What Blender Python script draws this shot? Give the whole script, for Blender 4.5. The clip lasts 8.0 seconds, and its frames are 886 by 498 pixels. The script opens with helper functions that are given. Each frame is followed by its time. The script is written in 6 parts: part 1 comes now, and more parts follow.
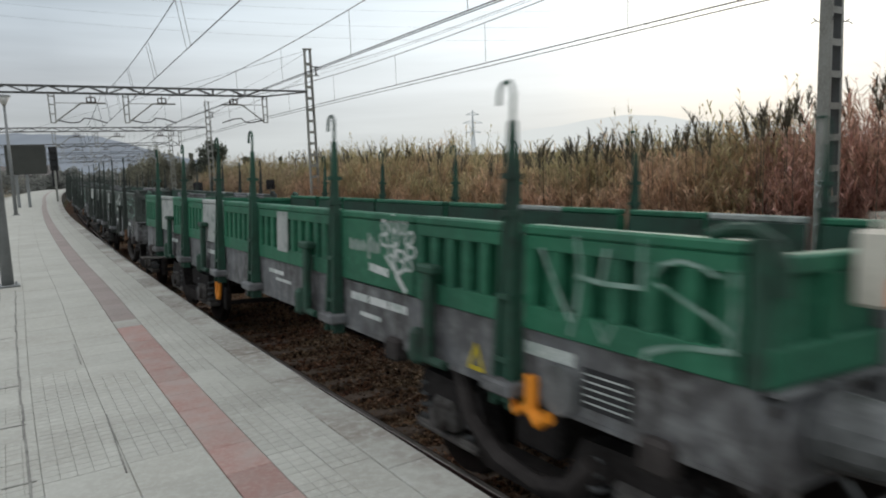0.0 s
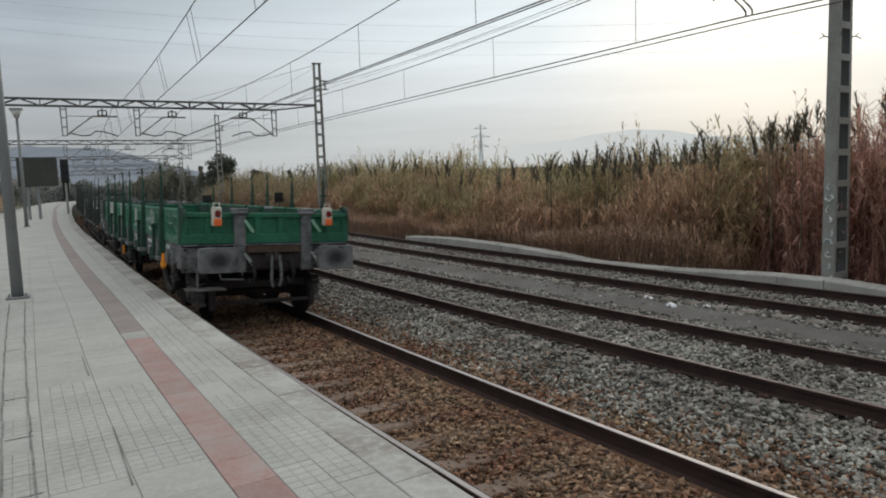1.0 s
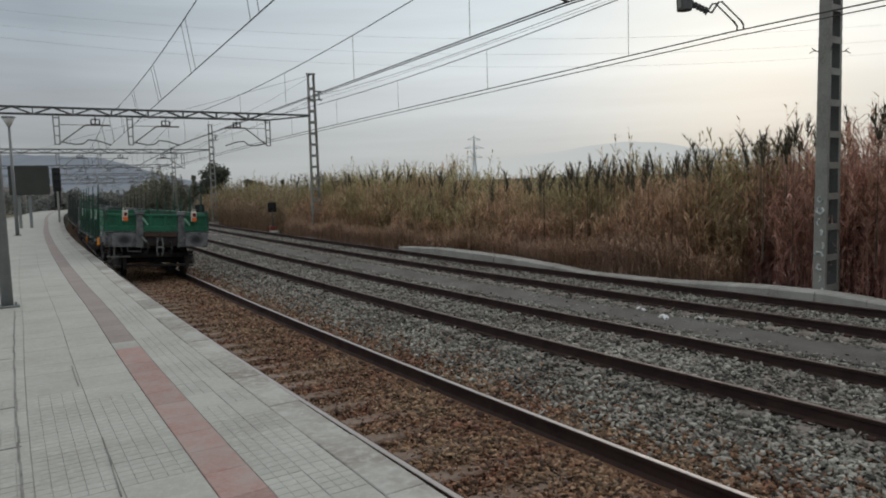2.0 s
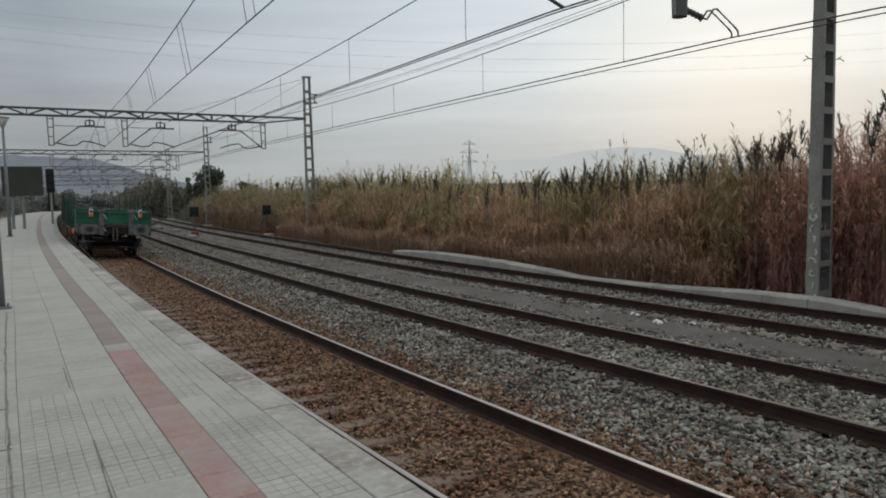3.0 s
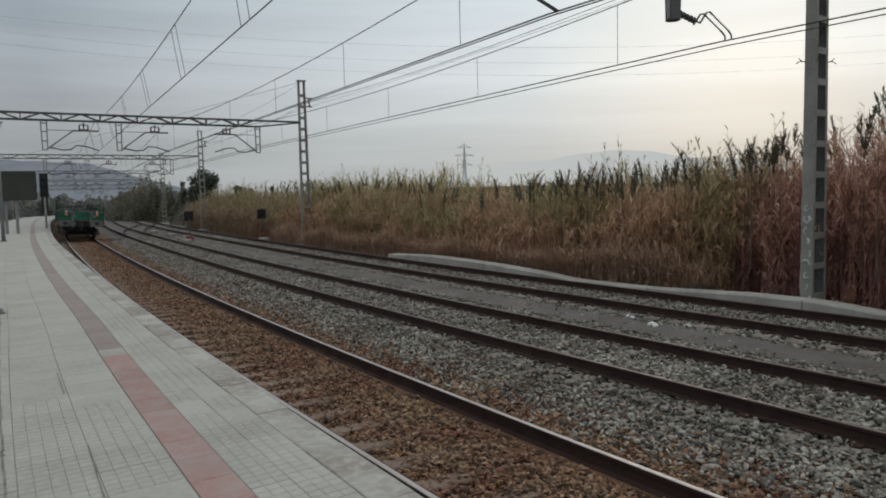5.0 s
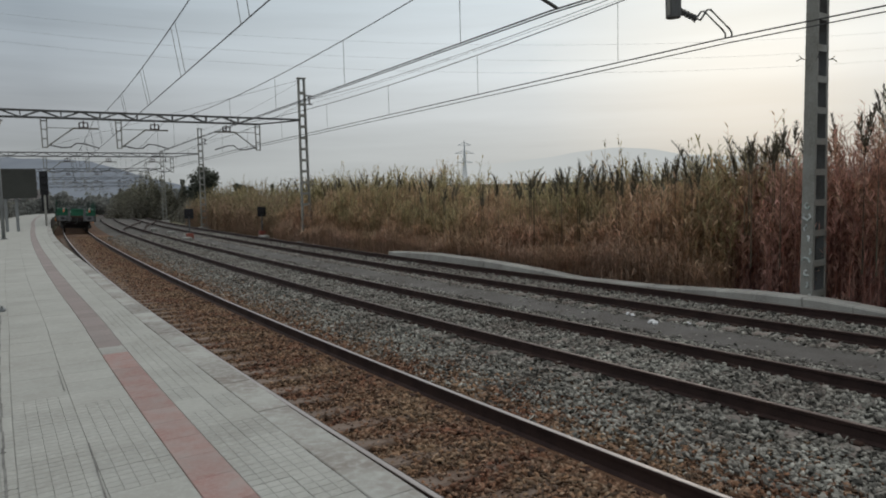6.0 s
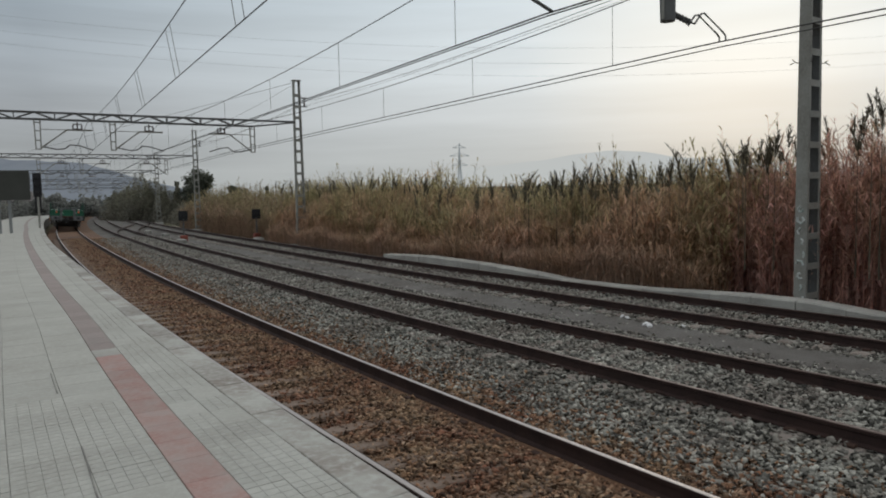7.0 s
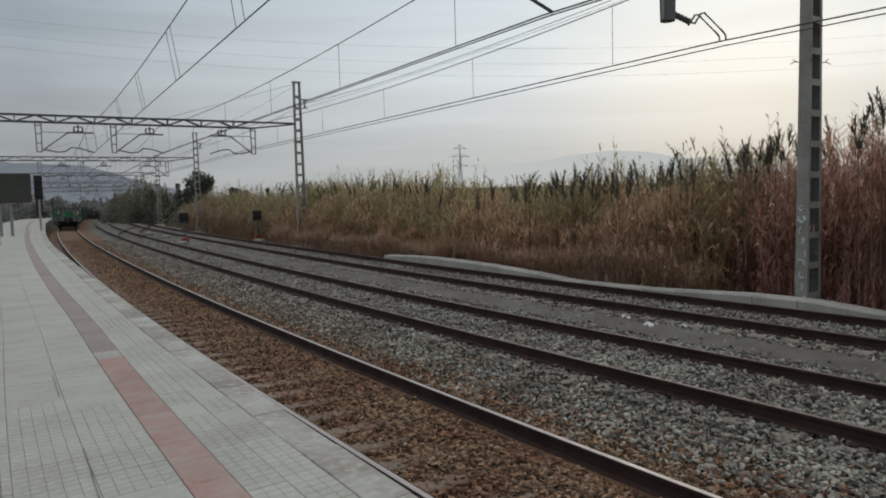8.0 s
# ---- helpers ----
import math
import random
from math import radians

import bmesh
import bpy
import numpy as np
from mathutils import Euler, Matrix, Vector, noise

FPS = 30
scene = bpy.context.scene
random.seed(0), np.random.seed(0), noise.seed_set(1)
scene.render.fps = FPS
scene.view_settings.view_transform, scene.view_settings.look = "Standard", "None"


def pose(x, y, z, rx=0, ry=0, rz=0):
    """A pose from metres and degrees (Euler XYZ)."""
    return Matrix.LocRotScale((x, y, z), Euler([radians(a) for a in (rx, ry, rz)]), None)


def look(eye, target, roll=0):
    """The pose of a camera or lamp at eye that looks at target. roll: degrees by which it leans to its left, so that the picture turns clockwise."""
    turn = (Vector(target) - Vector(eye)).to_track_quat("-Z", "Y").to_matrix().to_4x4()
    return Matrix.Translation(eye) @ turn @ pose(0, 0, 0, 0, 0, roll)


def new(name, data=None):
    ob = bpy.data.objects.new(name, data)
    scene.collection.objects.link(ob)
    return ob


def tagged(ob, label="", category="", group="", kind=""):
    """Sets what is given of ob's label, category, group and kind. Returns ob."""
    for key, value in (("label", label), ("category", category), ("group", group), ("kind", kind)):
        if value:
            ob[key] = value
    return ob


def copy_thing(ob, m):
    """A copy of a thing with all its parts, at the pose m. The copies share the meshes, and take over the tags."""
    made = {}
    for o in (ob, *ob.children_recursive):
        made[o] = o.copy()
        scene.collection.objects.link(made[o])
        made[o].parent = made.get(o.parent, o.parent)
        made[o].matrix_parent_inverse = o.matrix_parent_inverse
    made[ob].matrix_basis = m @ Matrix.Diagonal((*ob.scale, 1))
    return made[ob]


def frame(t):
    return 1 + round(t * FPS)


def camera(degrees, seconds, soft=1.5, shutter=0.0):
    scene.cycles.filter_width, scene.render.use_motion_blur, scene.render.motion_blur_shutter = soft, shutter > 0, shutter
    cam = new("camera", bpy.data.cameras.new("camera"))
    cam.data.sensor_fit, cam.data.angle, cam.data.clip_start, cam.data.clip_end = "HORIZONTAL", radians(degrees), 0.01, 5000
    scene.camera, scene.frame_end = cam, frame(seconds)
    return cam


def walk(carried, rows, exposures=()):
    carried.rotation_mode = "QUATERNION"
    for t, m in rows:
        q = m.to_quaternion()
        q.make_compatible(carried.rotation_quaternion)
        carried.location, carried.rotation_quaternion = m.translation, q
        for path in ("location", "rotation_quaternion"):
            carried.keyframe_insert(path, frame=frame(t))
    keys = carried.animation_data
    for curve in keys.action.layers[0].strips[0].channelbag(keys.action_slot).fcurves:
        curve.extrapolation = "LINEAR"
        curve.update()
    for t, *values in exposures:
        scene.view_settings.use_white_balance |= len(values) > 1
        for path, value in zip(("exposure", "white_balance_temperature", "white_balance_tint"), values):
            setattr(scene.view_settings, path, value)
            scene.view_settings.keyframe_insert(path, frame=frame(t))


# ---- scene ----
cam = camera(65.35, 8.0, soft=1.9, shutter=0.28)
EYE = 2.335          # eye height over the rail tops; z = 0 is the top of the rails
TURNS = [(0.0, 1.066, -6.856, 2.10), (0.1, 1.52, -6.62, 2.05), (0.2, 1.74, -6.36, 2.0), (0.35, 1.70, -6.30, 1.95),
         (0.5, 1.886, -6.004, 1.92), (0.7, 1.93, -5.95, 1.92), (1.0, 1.712, -5.718, 1.916), (1.5, 1.624, -4.824, 1.943),
         (1.7, 1.40, -4.88, 1.85), (2.8, 0.86, -4.60, 1.25), (3.0, 0.752, -4.531, 1.177), (3.5, 0.027, -4.237, 1.119),
         (4.0, 0.287, -4.191, 1.414), (4.5, 0.338, -4.193, 1.365), (6.0, 0.354, -4.458, 1.37), (6.5, 0.24, -4.292, 1.352),
         (7.0, -0.065, -4.259, 1.268), (7.5, -0.038, -4.264, 1.524), (8.0, 0.0, -4.186, 1.532)]
walk(cam, [(t, pose(0, 0, EYE, 90 + p, r, y)) for t, y, p, r in TURNS],
     exposures=[(0.0, 0.16), (0.3, 0.10), (0.7, -0.01), (1.0, -0.11), (1.5, -0.24), (3.0, -0.38), (4.0, -0.38), (8.0, -0.38)])

# ------------------------------------------------------------------ light
SUN_AZ, SUN_EL = 24.0, 9.0      # degrees to the right of straight ahead, and over the horizon
world = bpy.data.worlds.new("overcast_dusk")
scene.world = world
world.use_nodes = True
wt = world.node_tree
wt.nodes.clear()


def wnode(kind, **kw):
    n = wt.nodes.new(kind)
    for k, v in kw.items():
        n.inputs[k].default_value = v
    return n


w_out = wnode("ShaderNodeOutputWorld")
w_bg = wnode("ShaderNodeBackground", Strength=1.0)
sky = wnode("ShaderNodeTexSky")
sky.sky_type, sky.sun_disc = "NISHITA", False
sky.sun_elevation, sky.sun_rotation = radians(SUN_EL), radians(SUN_AZ)
sky.dust_density, sky.air_density = 4.0, 1.0
sky_dim = wnode("ShaderNodeVectorMath")
sky_dim.operation = "SCALE"
sky_dim.inputs["Scale"].default_value = 0.003
w_co = wnode("ShaderNodeTexCoord")
w_sep = wnode("ShaderNodeSeparateXYZ")
w_map = wnode("ShaderNodeMapping", Scale=(1.2, 1.2, 16.0))
w_noise = wnode("ShaderNodeTexNoise", Scale=1.6, Detail=5.0, Roughness=0.55)
w_ramp = wnode("ShaderNodeValToRGB")          # cloud deck by height: warm grey low, blue grey above
w_ramp.color_ramp.elements[0].position, w_ramp.color_ramp.elements[0].color = 0.0, (0.425, 0.447, 0.442, 1)
w_ramp.color_ramp.elements[1].position, w_ramp.color_ramp.elements[1].color = 1.0, (1.08, 1.10, 1.12, 1)
e = w_ramp.color_ramp.elements.new(0.12)
e.color = (0.45, 0.485, 0.515, 1)
e = w_ramp.color_ramp.elements.new(0.32)
e.color = (0.41, 0.50, 0.58, 1)
e = w_ramp.color_ramp.elements.new(0.5)
e.color = (0.88, 0.92, 0.95, 1)
w_dot = wnode("ShaderNodeVectorMath")
w_dot.operation = "DOT_PRODUCT"
w_dot.inputs[1].default_value = (math.sin(radians(SUN_AZ)) * 0.98, math.cos(radians(SUN_AZ)) * 0.98, 0.19)
w_glow = wnode("ShaderNodeValToRGB")          # the sun behind the cloud
w_glow.color_ramp.elements[0].position, w_glow.color_ramp.elements[0].color = 0.60, (0, 0, 0, 1)
w_glow.color_ramp.elements[1].position, w_glow.color_ramp.elements[1].color = 1.0, (0.59, 0.572, 0.505, 1)
e = w_glow.color_ramp.elements.new(0.955)
e.color = (0.405, 0.43, 0.425, 1)
w_veil = wnode("ShaderNodeMapRange", **{"From Min": 0.02, "From Max": 0.17, "To Min": 0.36, "To Max": 1.04})   # haze dims the glow low down
w_veiled = wnode("ShaderNodeVectorMath")
w_veiled.operation = "SCALE"
w_cl = wnode("ShaderNodeMapRange", **{"From Min": 0.35, "From Max": 0.68, "To Min": 0.90, "To Max": 1.11})
w_mul = wnode("ShaderNodeVectorMath")
w_mul.operation = "SCALE"
w_add = wnode("ShaderNodeVectorMath")
w_add.operation = "ADD"
w_add2 = wnode("ShaderNodeVectorMath")
w_add2.operation = "ADD"
wl = wt.links.new
wl(w_co.outputs["Generated"], w_sep.inputs[0])
wl(w_sep.outputs["Z"], w_ramp.inputs[0])
wl(w_co.outputs["Generated"], w_map.inputs["Vector"])
wl(w_map.outputs[0], w_noise.inputs["Vector"])
wl(w_noise.outputs[0], w_cl.inputs["Value"])
wl(w_ramp.outputs[0], w_mul.inputs[0])
wl(w_cl.outputs[0], w_mul.inputs["Scale"])
wl(w_co.outputs["Generated"], w_dot.inputs[0])
wl(w_dot.outputs["Value"], w_glow.inputs[0])
wl(w_mul.outputs[0], w_add.inputs[0])
wl(w_sep.outputs["Z"], w_veil.inputs["Value"])
wl(w_glow.outputs[0], w_veiled.inputs[0])
wl(w_veil.outputs[0], w_veiled.inputs["Scale"])
wl(w_veiled.outputs[0], w_add.inputs[1])
wl(sky.outputs[0], sky_dim.inputs[0])
wl(w_add.outputs[0], w_add2.inputs[0])
wl(sky_dim.outputs[0], w_add2.inputs[1])
wl(w_add2.outputs[0], w_bg.inputs["Color"])
wl(w_bg.outputs[0], w_out.inputs["Surface"])

sun = new("sun", bpy.data.lights.new("sun", "SUN"))
sun.data.energy, sun.data.angle, sun.data.color = 0.6, radians(25), (1.0, 0.9, 0.78)
sun.matrix_world = look((math.sin(radians(SUN_AZ)) * 50, math.cos(radians(SUN_AZ)) * 50, 50 * math.tan(radians(SUN_EL + 6))), (0, 0, 0))


# ------------------------------------------------------------------ materials
def material(name, base, rough=0.8, metal=0.0, dark=None, grain=30.0, stain=1.5, amount=0.35, bump=0.25, bump_scale=None,
             island=0.0, per_object=0.0, spec=0.3, light=None, streak=None):
    """Base colour broken by grain and by larger stains, with fine relief. dark, light: the colours of the stains."""
    m = bpy.data.materials.new(name)
    m.use_nodes = True
    nt = m.node_tree
    b = nt.nodes["Principled BSDF"]
    b.inputs["Roughness"].default_value, b.inputs["Metallic"].default_value = rough, metal
    b.inputs["Specular IOR Level"].default_value = spec
    ln = nt.links.new

    def node(kind, **kw):
        n = nt.nodes.new(kind)
        for k, v in kw.items():
            n.inputs[k].default_value = v
        return n
    co = node("ShaderNodeTexCoord")
    vec = co.outputs["Object"]
    if streak:
        mp = node("ShaderNodeMapping", Scale=streak)
        ln(vec, mp.inputs["Vector"])
        vec = mp.outputs[0]
    g = node("ShaderNodeTexNoise", Scale=grain, Detail=4.0, Roughness=0.6)
    st = node("ShaderNodeTexNoise", Scale=stain, Detail=5.0, Roughness=0.62)
    ln(co.outputs["Object"], g.inputs["Vector"])
    ln(vec, st.inputs["Vector"])
    dark = dark or tuple(c * 0.55 for c in base)
    light = light or tuple(min(1, c * 1.25) for c in base)
    r1 = node("ShaderNodeMapRange", **{"From Min": 0.38, "From Max": 0.66, "To Min": 0.0, "To Max": min(1.0, amount * 2)})
    ln(st.outputs[0], r1.inputs["Value"])
    mix1 = node("ShaderNodeMix")
    mix1.data_type = "RGBA"
    mix1.inputs["A"].default_value, mix1.inputs["B"].default_value = (*base, 1), (*dark, 1)
    ln(r1.outputs[0], mix1.inputs["Factor"])
    r2 = node("ShaderNodeMapRange", **{"From Min": 0.45, "From Max": 0.75, "To Min": 0.0, "To Max": min(1.0, amount * 1.6)})
    ln(g.outputs[0], r2.inputs["Value"])
    mix2 = node("ShaderNodeMix")
    mix2.data_type = "RGBA"
    mix2.inputs["B"].default_value = (*light, 1)
    ln(mix1.outputs["Result"], mix2.inputs["A"])
    ln(r2.outputs[0], mix2.inputs["Factor"])
    out = mix2.outputs["Result"]
    for strength, kind, socket in ((island, "ShaderNodeNewGeometry", "Random Per Island"), (per_object, "ShaderNodeObjectInfo", "Random")):
        if strength:
            gi = node(kind)
            rr = node("ShaderNodeMapRange", **{"To Min": 1 - strength, "To Max": 1 + strength})
            ln(gi.outputs[socket], rr.inputs["Value"])
            sc = node("ShaderNodeVectorMath")
            sc.operation = "SCALE"
            ln(out, sc.inputs[0])
            ln(rr.outputs[0], sc.inputs["Scale"])
            out = sc.outputs[0]
    ln(out, b.inputs["Base Color"])
    rg = node("ShaderNodeMapRange", **{"To Min": max(0.05, rough - 0.12), "To Max": min(1.0, rough + 0.12)})
    ln(st.outputs[0], rg.inputs["Value"])
    ln(rg.outputs[0], b.inputs["Roughness"])
    if bump:
        bn = node("ShaderNodeTexNoise", Scale=bump_scale or grain * 1.5, Detail=5.0, Roughness=0.6)
        ln(co.outputs["Object"], bn.inputs["Vector"])
        bp = node("ShaderNodeBump", Strength=bump, Distance=0.01)
        ln(bn.outputs[0], bp.inputs["Height"])
        ln(bp.outputs[0], b.inputs["Normal"])
    return m


M_EARTH = material("earth_and_weeds", (0.13, 0.105, 0.07), 0.95, dark=(0.06, 0.065, 0.03), grain=6, stain=0.15, amount=0.5)
M_BALLAST_BED = material("ballast_bed_grey", (0.12, 0.112, 0.10), 0.95, dark=(0.05, 0.045, 0.04), grain=22, stain=0.6, amount=0.45, bump=1.0, bump_scale=18)
M_BALLAST_RUST = material("ballast_bed_rusty", (0.15, 0.082, 0.047), 0.95, dark=(0.05, 0.03, 0.02), grain=22, stain=0.6, amount=0.45, bump=1.0, bump_scale=18)
M_STONE_GREY = material("ballast_stone_grey", (0.245, 0.24, 0.21), 0.9, dark=(0.12, 0.10, 0.085), grain=12, stain=0.9, amount=0.45, island=0.8)
M_STONE_RUST = material("ballast_stone_rusty", (0.20, 0.126, 0.073), 0.92, dark=(0.15, 0.062, 0.036), grain=12, stain=1.3, amount=0.5, island=0.8, light=(0.29, 0.23, 0.165))
M_WALKWAY = material("fine_gravel_walkway", (0.125, 0.117, 0.108), 0.95, dark=(0.075, 0.066, 0.058), light=(0.19, 0.18, 0.165), grain=45, stain=0.9, amount=0.5, bump=0.8)
M_RAIL = material("rusty_rail", (0.045, 0.026, 0.022), 0.75, 0.25, dark=(0.022, 0.014, 0.013), grain=40, stain=3, amount=0.4)
M_RAIL_TOP = material("polished_rail_head", (0.40, 0.365, 0.345), 0.45, 0.8, grain=50, stain=2, amount=0.15, bump=0.05)
M_RAIL_WORN = material("dull_rail_head", (0.16, 0.12, 0.105), 0.5, 0.5, grain=50, stain=2, amount=0.3, bump=0.05)
M_SLEEPER = material("weathered_concrete_sleeper", (0.25, 0.22, 0.195), 0.9, dark=(0.14, 0.11, 0.09), grain=30, stain=3, amount=0.5, per_object=0.15)
M_SLEEPER_RUST = material("rust_stained_sleeper", (0.19, 0.145, 0.115), 0.9, dark=(0.115, 0.07, 0.048), grain=30, stain=3, amount=0.5, per_object=0.2)
M_CLIP = material("rusty_clip", (0.07, 0.04, 0.03), 0.8, 0.3)
M_CONCRETE = material("pale_concrete", (0.36, 0.355, 0.325), 0.9, dark=(0.22, 0.21, 0.19), grain=35, stain=1.2, amount=0.4, per_object=0.1)
M_COPING = material("worn_coping_slab", (0.355, 0.355, 0.325), 0.88, dark=(0.225, 0.20, 0.175), light=(0.43, 0.435, 0.41), grain=14, stain=1.5, amount=0.5, per_object=0.16)
M_PAVER = material("pale_platform_paver", (0.395, 0.395, 0.362), 0.88, dark=(0.335, 0.33, 0.298), light=(0.46, 0.46, 0.43), grain=26, stain=1.1, amount=0.42, per_object=0.045, island=0.03, spec=0.04)
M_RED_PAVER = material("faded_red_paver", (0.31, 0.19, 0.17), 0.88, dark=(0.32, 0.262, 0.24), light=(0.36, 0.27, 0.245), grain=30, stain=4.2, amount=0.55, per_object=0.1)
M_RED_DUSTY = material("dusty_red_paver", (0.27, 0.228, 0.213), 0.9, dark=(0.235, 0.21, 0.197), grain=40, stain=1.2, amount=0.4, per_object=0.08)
M_JOINT = material("dirty_mortar_joint", (0.33, 0.33, 0.305), 0.95, dark=(0.20, 0.195, 0.18), grain=40, stain=1.6, amount=0.5)
M_STEEL = material("galvanised_steel", (0.285, 0.285, 0.26), 0.65, 0.1, dark=(0.18, 0.172, 0.15), grain=25, stain=1.5, amount=0.4, bump=0.1)
M_STEEL_DARK = material("weathered_and_shaded_steel", (0.13, 0.135, 0.135), 0.7, 0.3, dark=(0.08, 0.07, 0.06), grain=25, stain=1.5, amount=0.4, bump=0.1)
M_WIRE = material("copper_wire_tarnished", (0.07, 0.07, 0.068), 0.6, 0.5, bump=0)
M_INSULATOR = material("brown_porcelain", (0.07, 0.045, 0.04), 0.3, bump=0, spec=0.5)
M_BLACK = material("black_signal_paint", (0.022, 0.022, 0.024), 0.7, amount=0.2)
M_SIGNAL_RED = material("red_signal_base", (0.24, 0.07, 0.05), 0.7)
M_WHITE = material("dirty_white_paint", (0.62, 0.61, 0.58), 0.7, dark=(0.42, 0.40, 0.37), amount=0.3)
M_LAMP_GREY = material("grey_painted_post", (0.23, 0.24, 0.24), 0.55, 0.2, amount=0.25, bump=0.08)
M_SIGN = material("dark_sign_cabinet", (0.055, 0.057, 0.05), 0.6, amount=0.2)
M_GREEN = material("worn_green_wagon_paint", (0.02, 0.135, 0.072), 0.6, dark=(0.018, 0.07, 0.045), light=(0.04, 0.17, 0.10), grain=14, stain=1.6, amount=0.42, bump=0.12, streak=(1, 1, 0.3))
M_GREEN_DARK = material("grimy_green_stake_paint", (0.02, 0.068, 0.044), 0.65, dark=(0.02, 0.03, 0.024), grain=14, stain=2.0, amount=0.45, bump=0.12)
M_GREEN_DULL = material("dull_green_paint", (0.052, 0.07, 0.06), 0.78, dark=(0.04, 0.042, 0.038), light=(0.085, 0.10, 0.088), grain=12, stain=1.1, amount=0.55, bump=0.1, streak=(1, 1, 0.3))
M_STAKE_DULL = material("dull_stake_paint", (0.042, 0.052, 0.045), 0.8, dark=(0.026, 0.027, 0.025), grain=14, stain=2.0, amount=0.45)
M_JOINT_DARK = material("black_open_joint", (0.23, 0.228, 0.21), 0.95, dark=(0.11, 0.105, 0.10), grain=60, stain=3, amount=0.6)
M_INNER = material("dark_wagon_inside", (0.024, 0.066, 0.046), 0.75, dark=(0.025, 0.035, 0.028), grain=12, stain=1.5, amount=0.5)
M_GREY = material("grimy_grey_underframe", (0.145, 0.15, 0.157), 0.75, dark=(0.045, 0.04, 0.038), light=(0.22, 0.225, 0.225), grain=9, stain=2.6, amount=0.55, streak=(1, 1, 0.35))
M_BUFFER = material("greasy_grey_buffer", (0.165, 0.17, 0.172), 0.6, 0.2, dark=(0.045, 0.048, 0.046), grain=10, stain=2.6, amount=0.5)
M_SMEAR = [material("buffer_grease", tuple(c + (g - c) * k for c, g in zip((0.15, 0.155, 0.157), (0.03, 0.03, 0.032))), 0.6 - 0.1 * k, grain=12, stain=3, amount=0.3) for k in (0.15, 0.35, 0.55, 0.75, 0.9, 1.0)]
M_BOGIE = material("brake_dust_bogie", (0.042, 0.036, 0.034), 0.85, dark=(0.016, 0.013, 0.012), grain=20, stain=3, amount=0.55)
M_AXLE = material("dusty_axle_box", (0.16, 0.15, 0.14), 0.85, dark=(0.05, 0.042, 0.038), grain=14, stain=4, amount=0.5)
M_WHEEL = material("rusty_wheel_steel", (0.032, 0.024, 0.022), 0.7, 0.4, dark=(0.02, 0.02, 0.018), grain=15, stain=2, amount=0.4)
M_DECK = material("rusty_deck_beam", (0.085, 0.055, 0.04), 0.85, dark=(0.04, 0.028, 0.022), grain=18, stain=3, amount=0.5)
M_ORANGE_DULL = material("dull_orange_paint", (0.10, 0.05, 0.025), 0.8, dark=(0.05, 0.035, 0.025), grain=15, stain=3, amount=0.4)
M_ORANGE = material("orange_safety_paint", (0.75, 0.26, 0.02), 0.6, dark=(0.45, 0.15, 0.02), grain=15, stain=3, amount=0.3)
M_LAMP_ORANGE = material("orange_lamp_lens", (0.80, 0.16, 0.03), 0.35, amount=0.15, bump=0, spec=0.5)
M_LAMP_RED = material("dark_red_lens", (0.16, 0.015, 0.015), 0.15, amount=0.15, bump=0, spec=0.6)
M_PALE_GREEN = material("pale_green_lever_paint", (0.22, 0.42, 0.30), 0.7)
M_LAMP_WHITE = material("white_lamp_case", (0.58, 0.55, 0.48), 0.6, dark=(0.40, 0.37, 0.31), amount=0.25, bump=0.05)
M_CHALK = material("white_wagon_marking", (0.55, 0.56, 0.55), 0.8, dark=(0.28, 0.34, 0.31), grain=30, stain=4, amount=0.5, bump=0)
M_SPRAY = material("faded_spray_paint", (0.24, 0.33, 0.29), 0.8, dark=(0.07, 0.19, 0.13), grain=25, stain=6, amount=0.6, bump=0)
M_SHEET = material("pale_dusty_panel", (0.36, 0.37, 0.36), 0.8, dark=(0.16, 0.2, 0.18), grain=14, stain=2.4, amount=0.5)
M_YELLOW = material("yellow_marking", (0.6, 0.47, 0.04), 0.7)
M_LITTER = material("white_litter", (0.7, 0.7, 0.7), 0.7)
M_TRUNK = material("bark", (0.09, 0.07, 0.055), 0.95)


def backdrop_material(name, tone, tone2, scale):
    """Plain far distance that glows by itself, the air's haze painted into its colours."""
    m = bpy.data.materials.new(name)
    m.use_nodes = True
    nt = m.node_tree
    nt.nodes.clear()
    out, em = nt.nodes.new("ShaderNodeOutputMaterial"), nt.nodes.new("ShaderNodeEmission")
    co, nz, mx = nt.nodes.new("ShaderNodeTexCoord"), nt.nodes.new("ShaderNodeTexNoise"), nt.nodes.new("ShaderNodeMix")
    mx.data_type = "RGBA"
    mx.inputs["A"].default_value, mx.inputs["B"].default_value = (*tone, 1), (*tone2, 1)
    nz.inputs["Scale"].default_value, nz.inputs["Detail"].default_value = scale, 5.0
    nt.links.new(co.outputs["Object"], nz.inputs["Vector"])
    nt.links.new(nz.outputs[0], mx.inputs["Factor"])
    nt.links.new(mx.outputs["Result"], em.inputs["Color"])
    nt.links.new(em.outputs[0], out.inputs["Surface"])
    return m


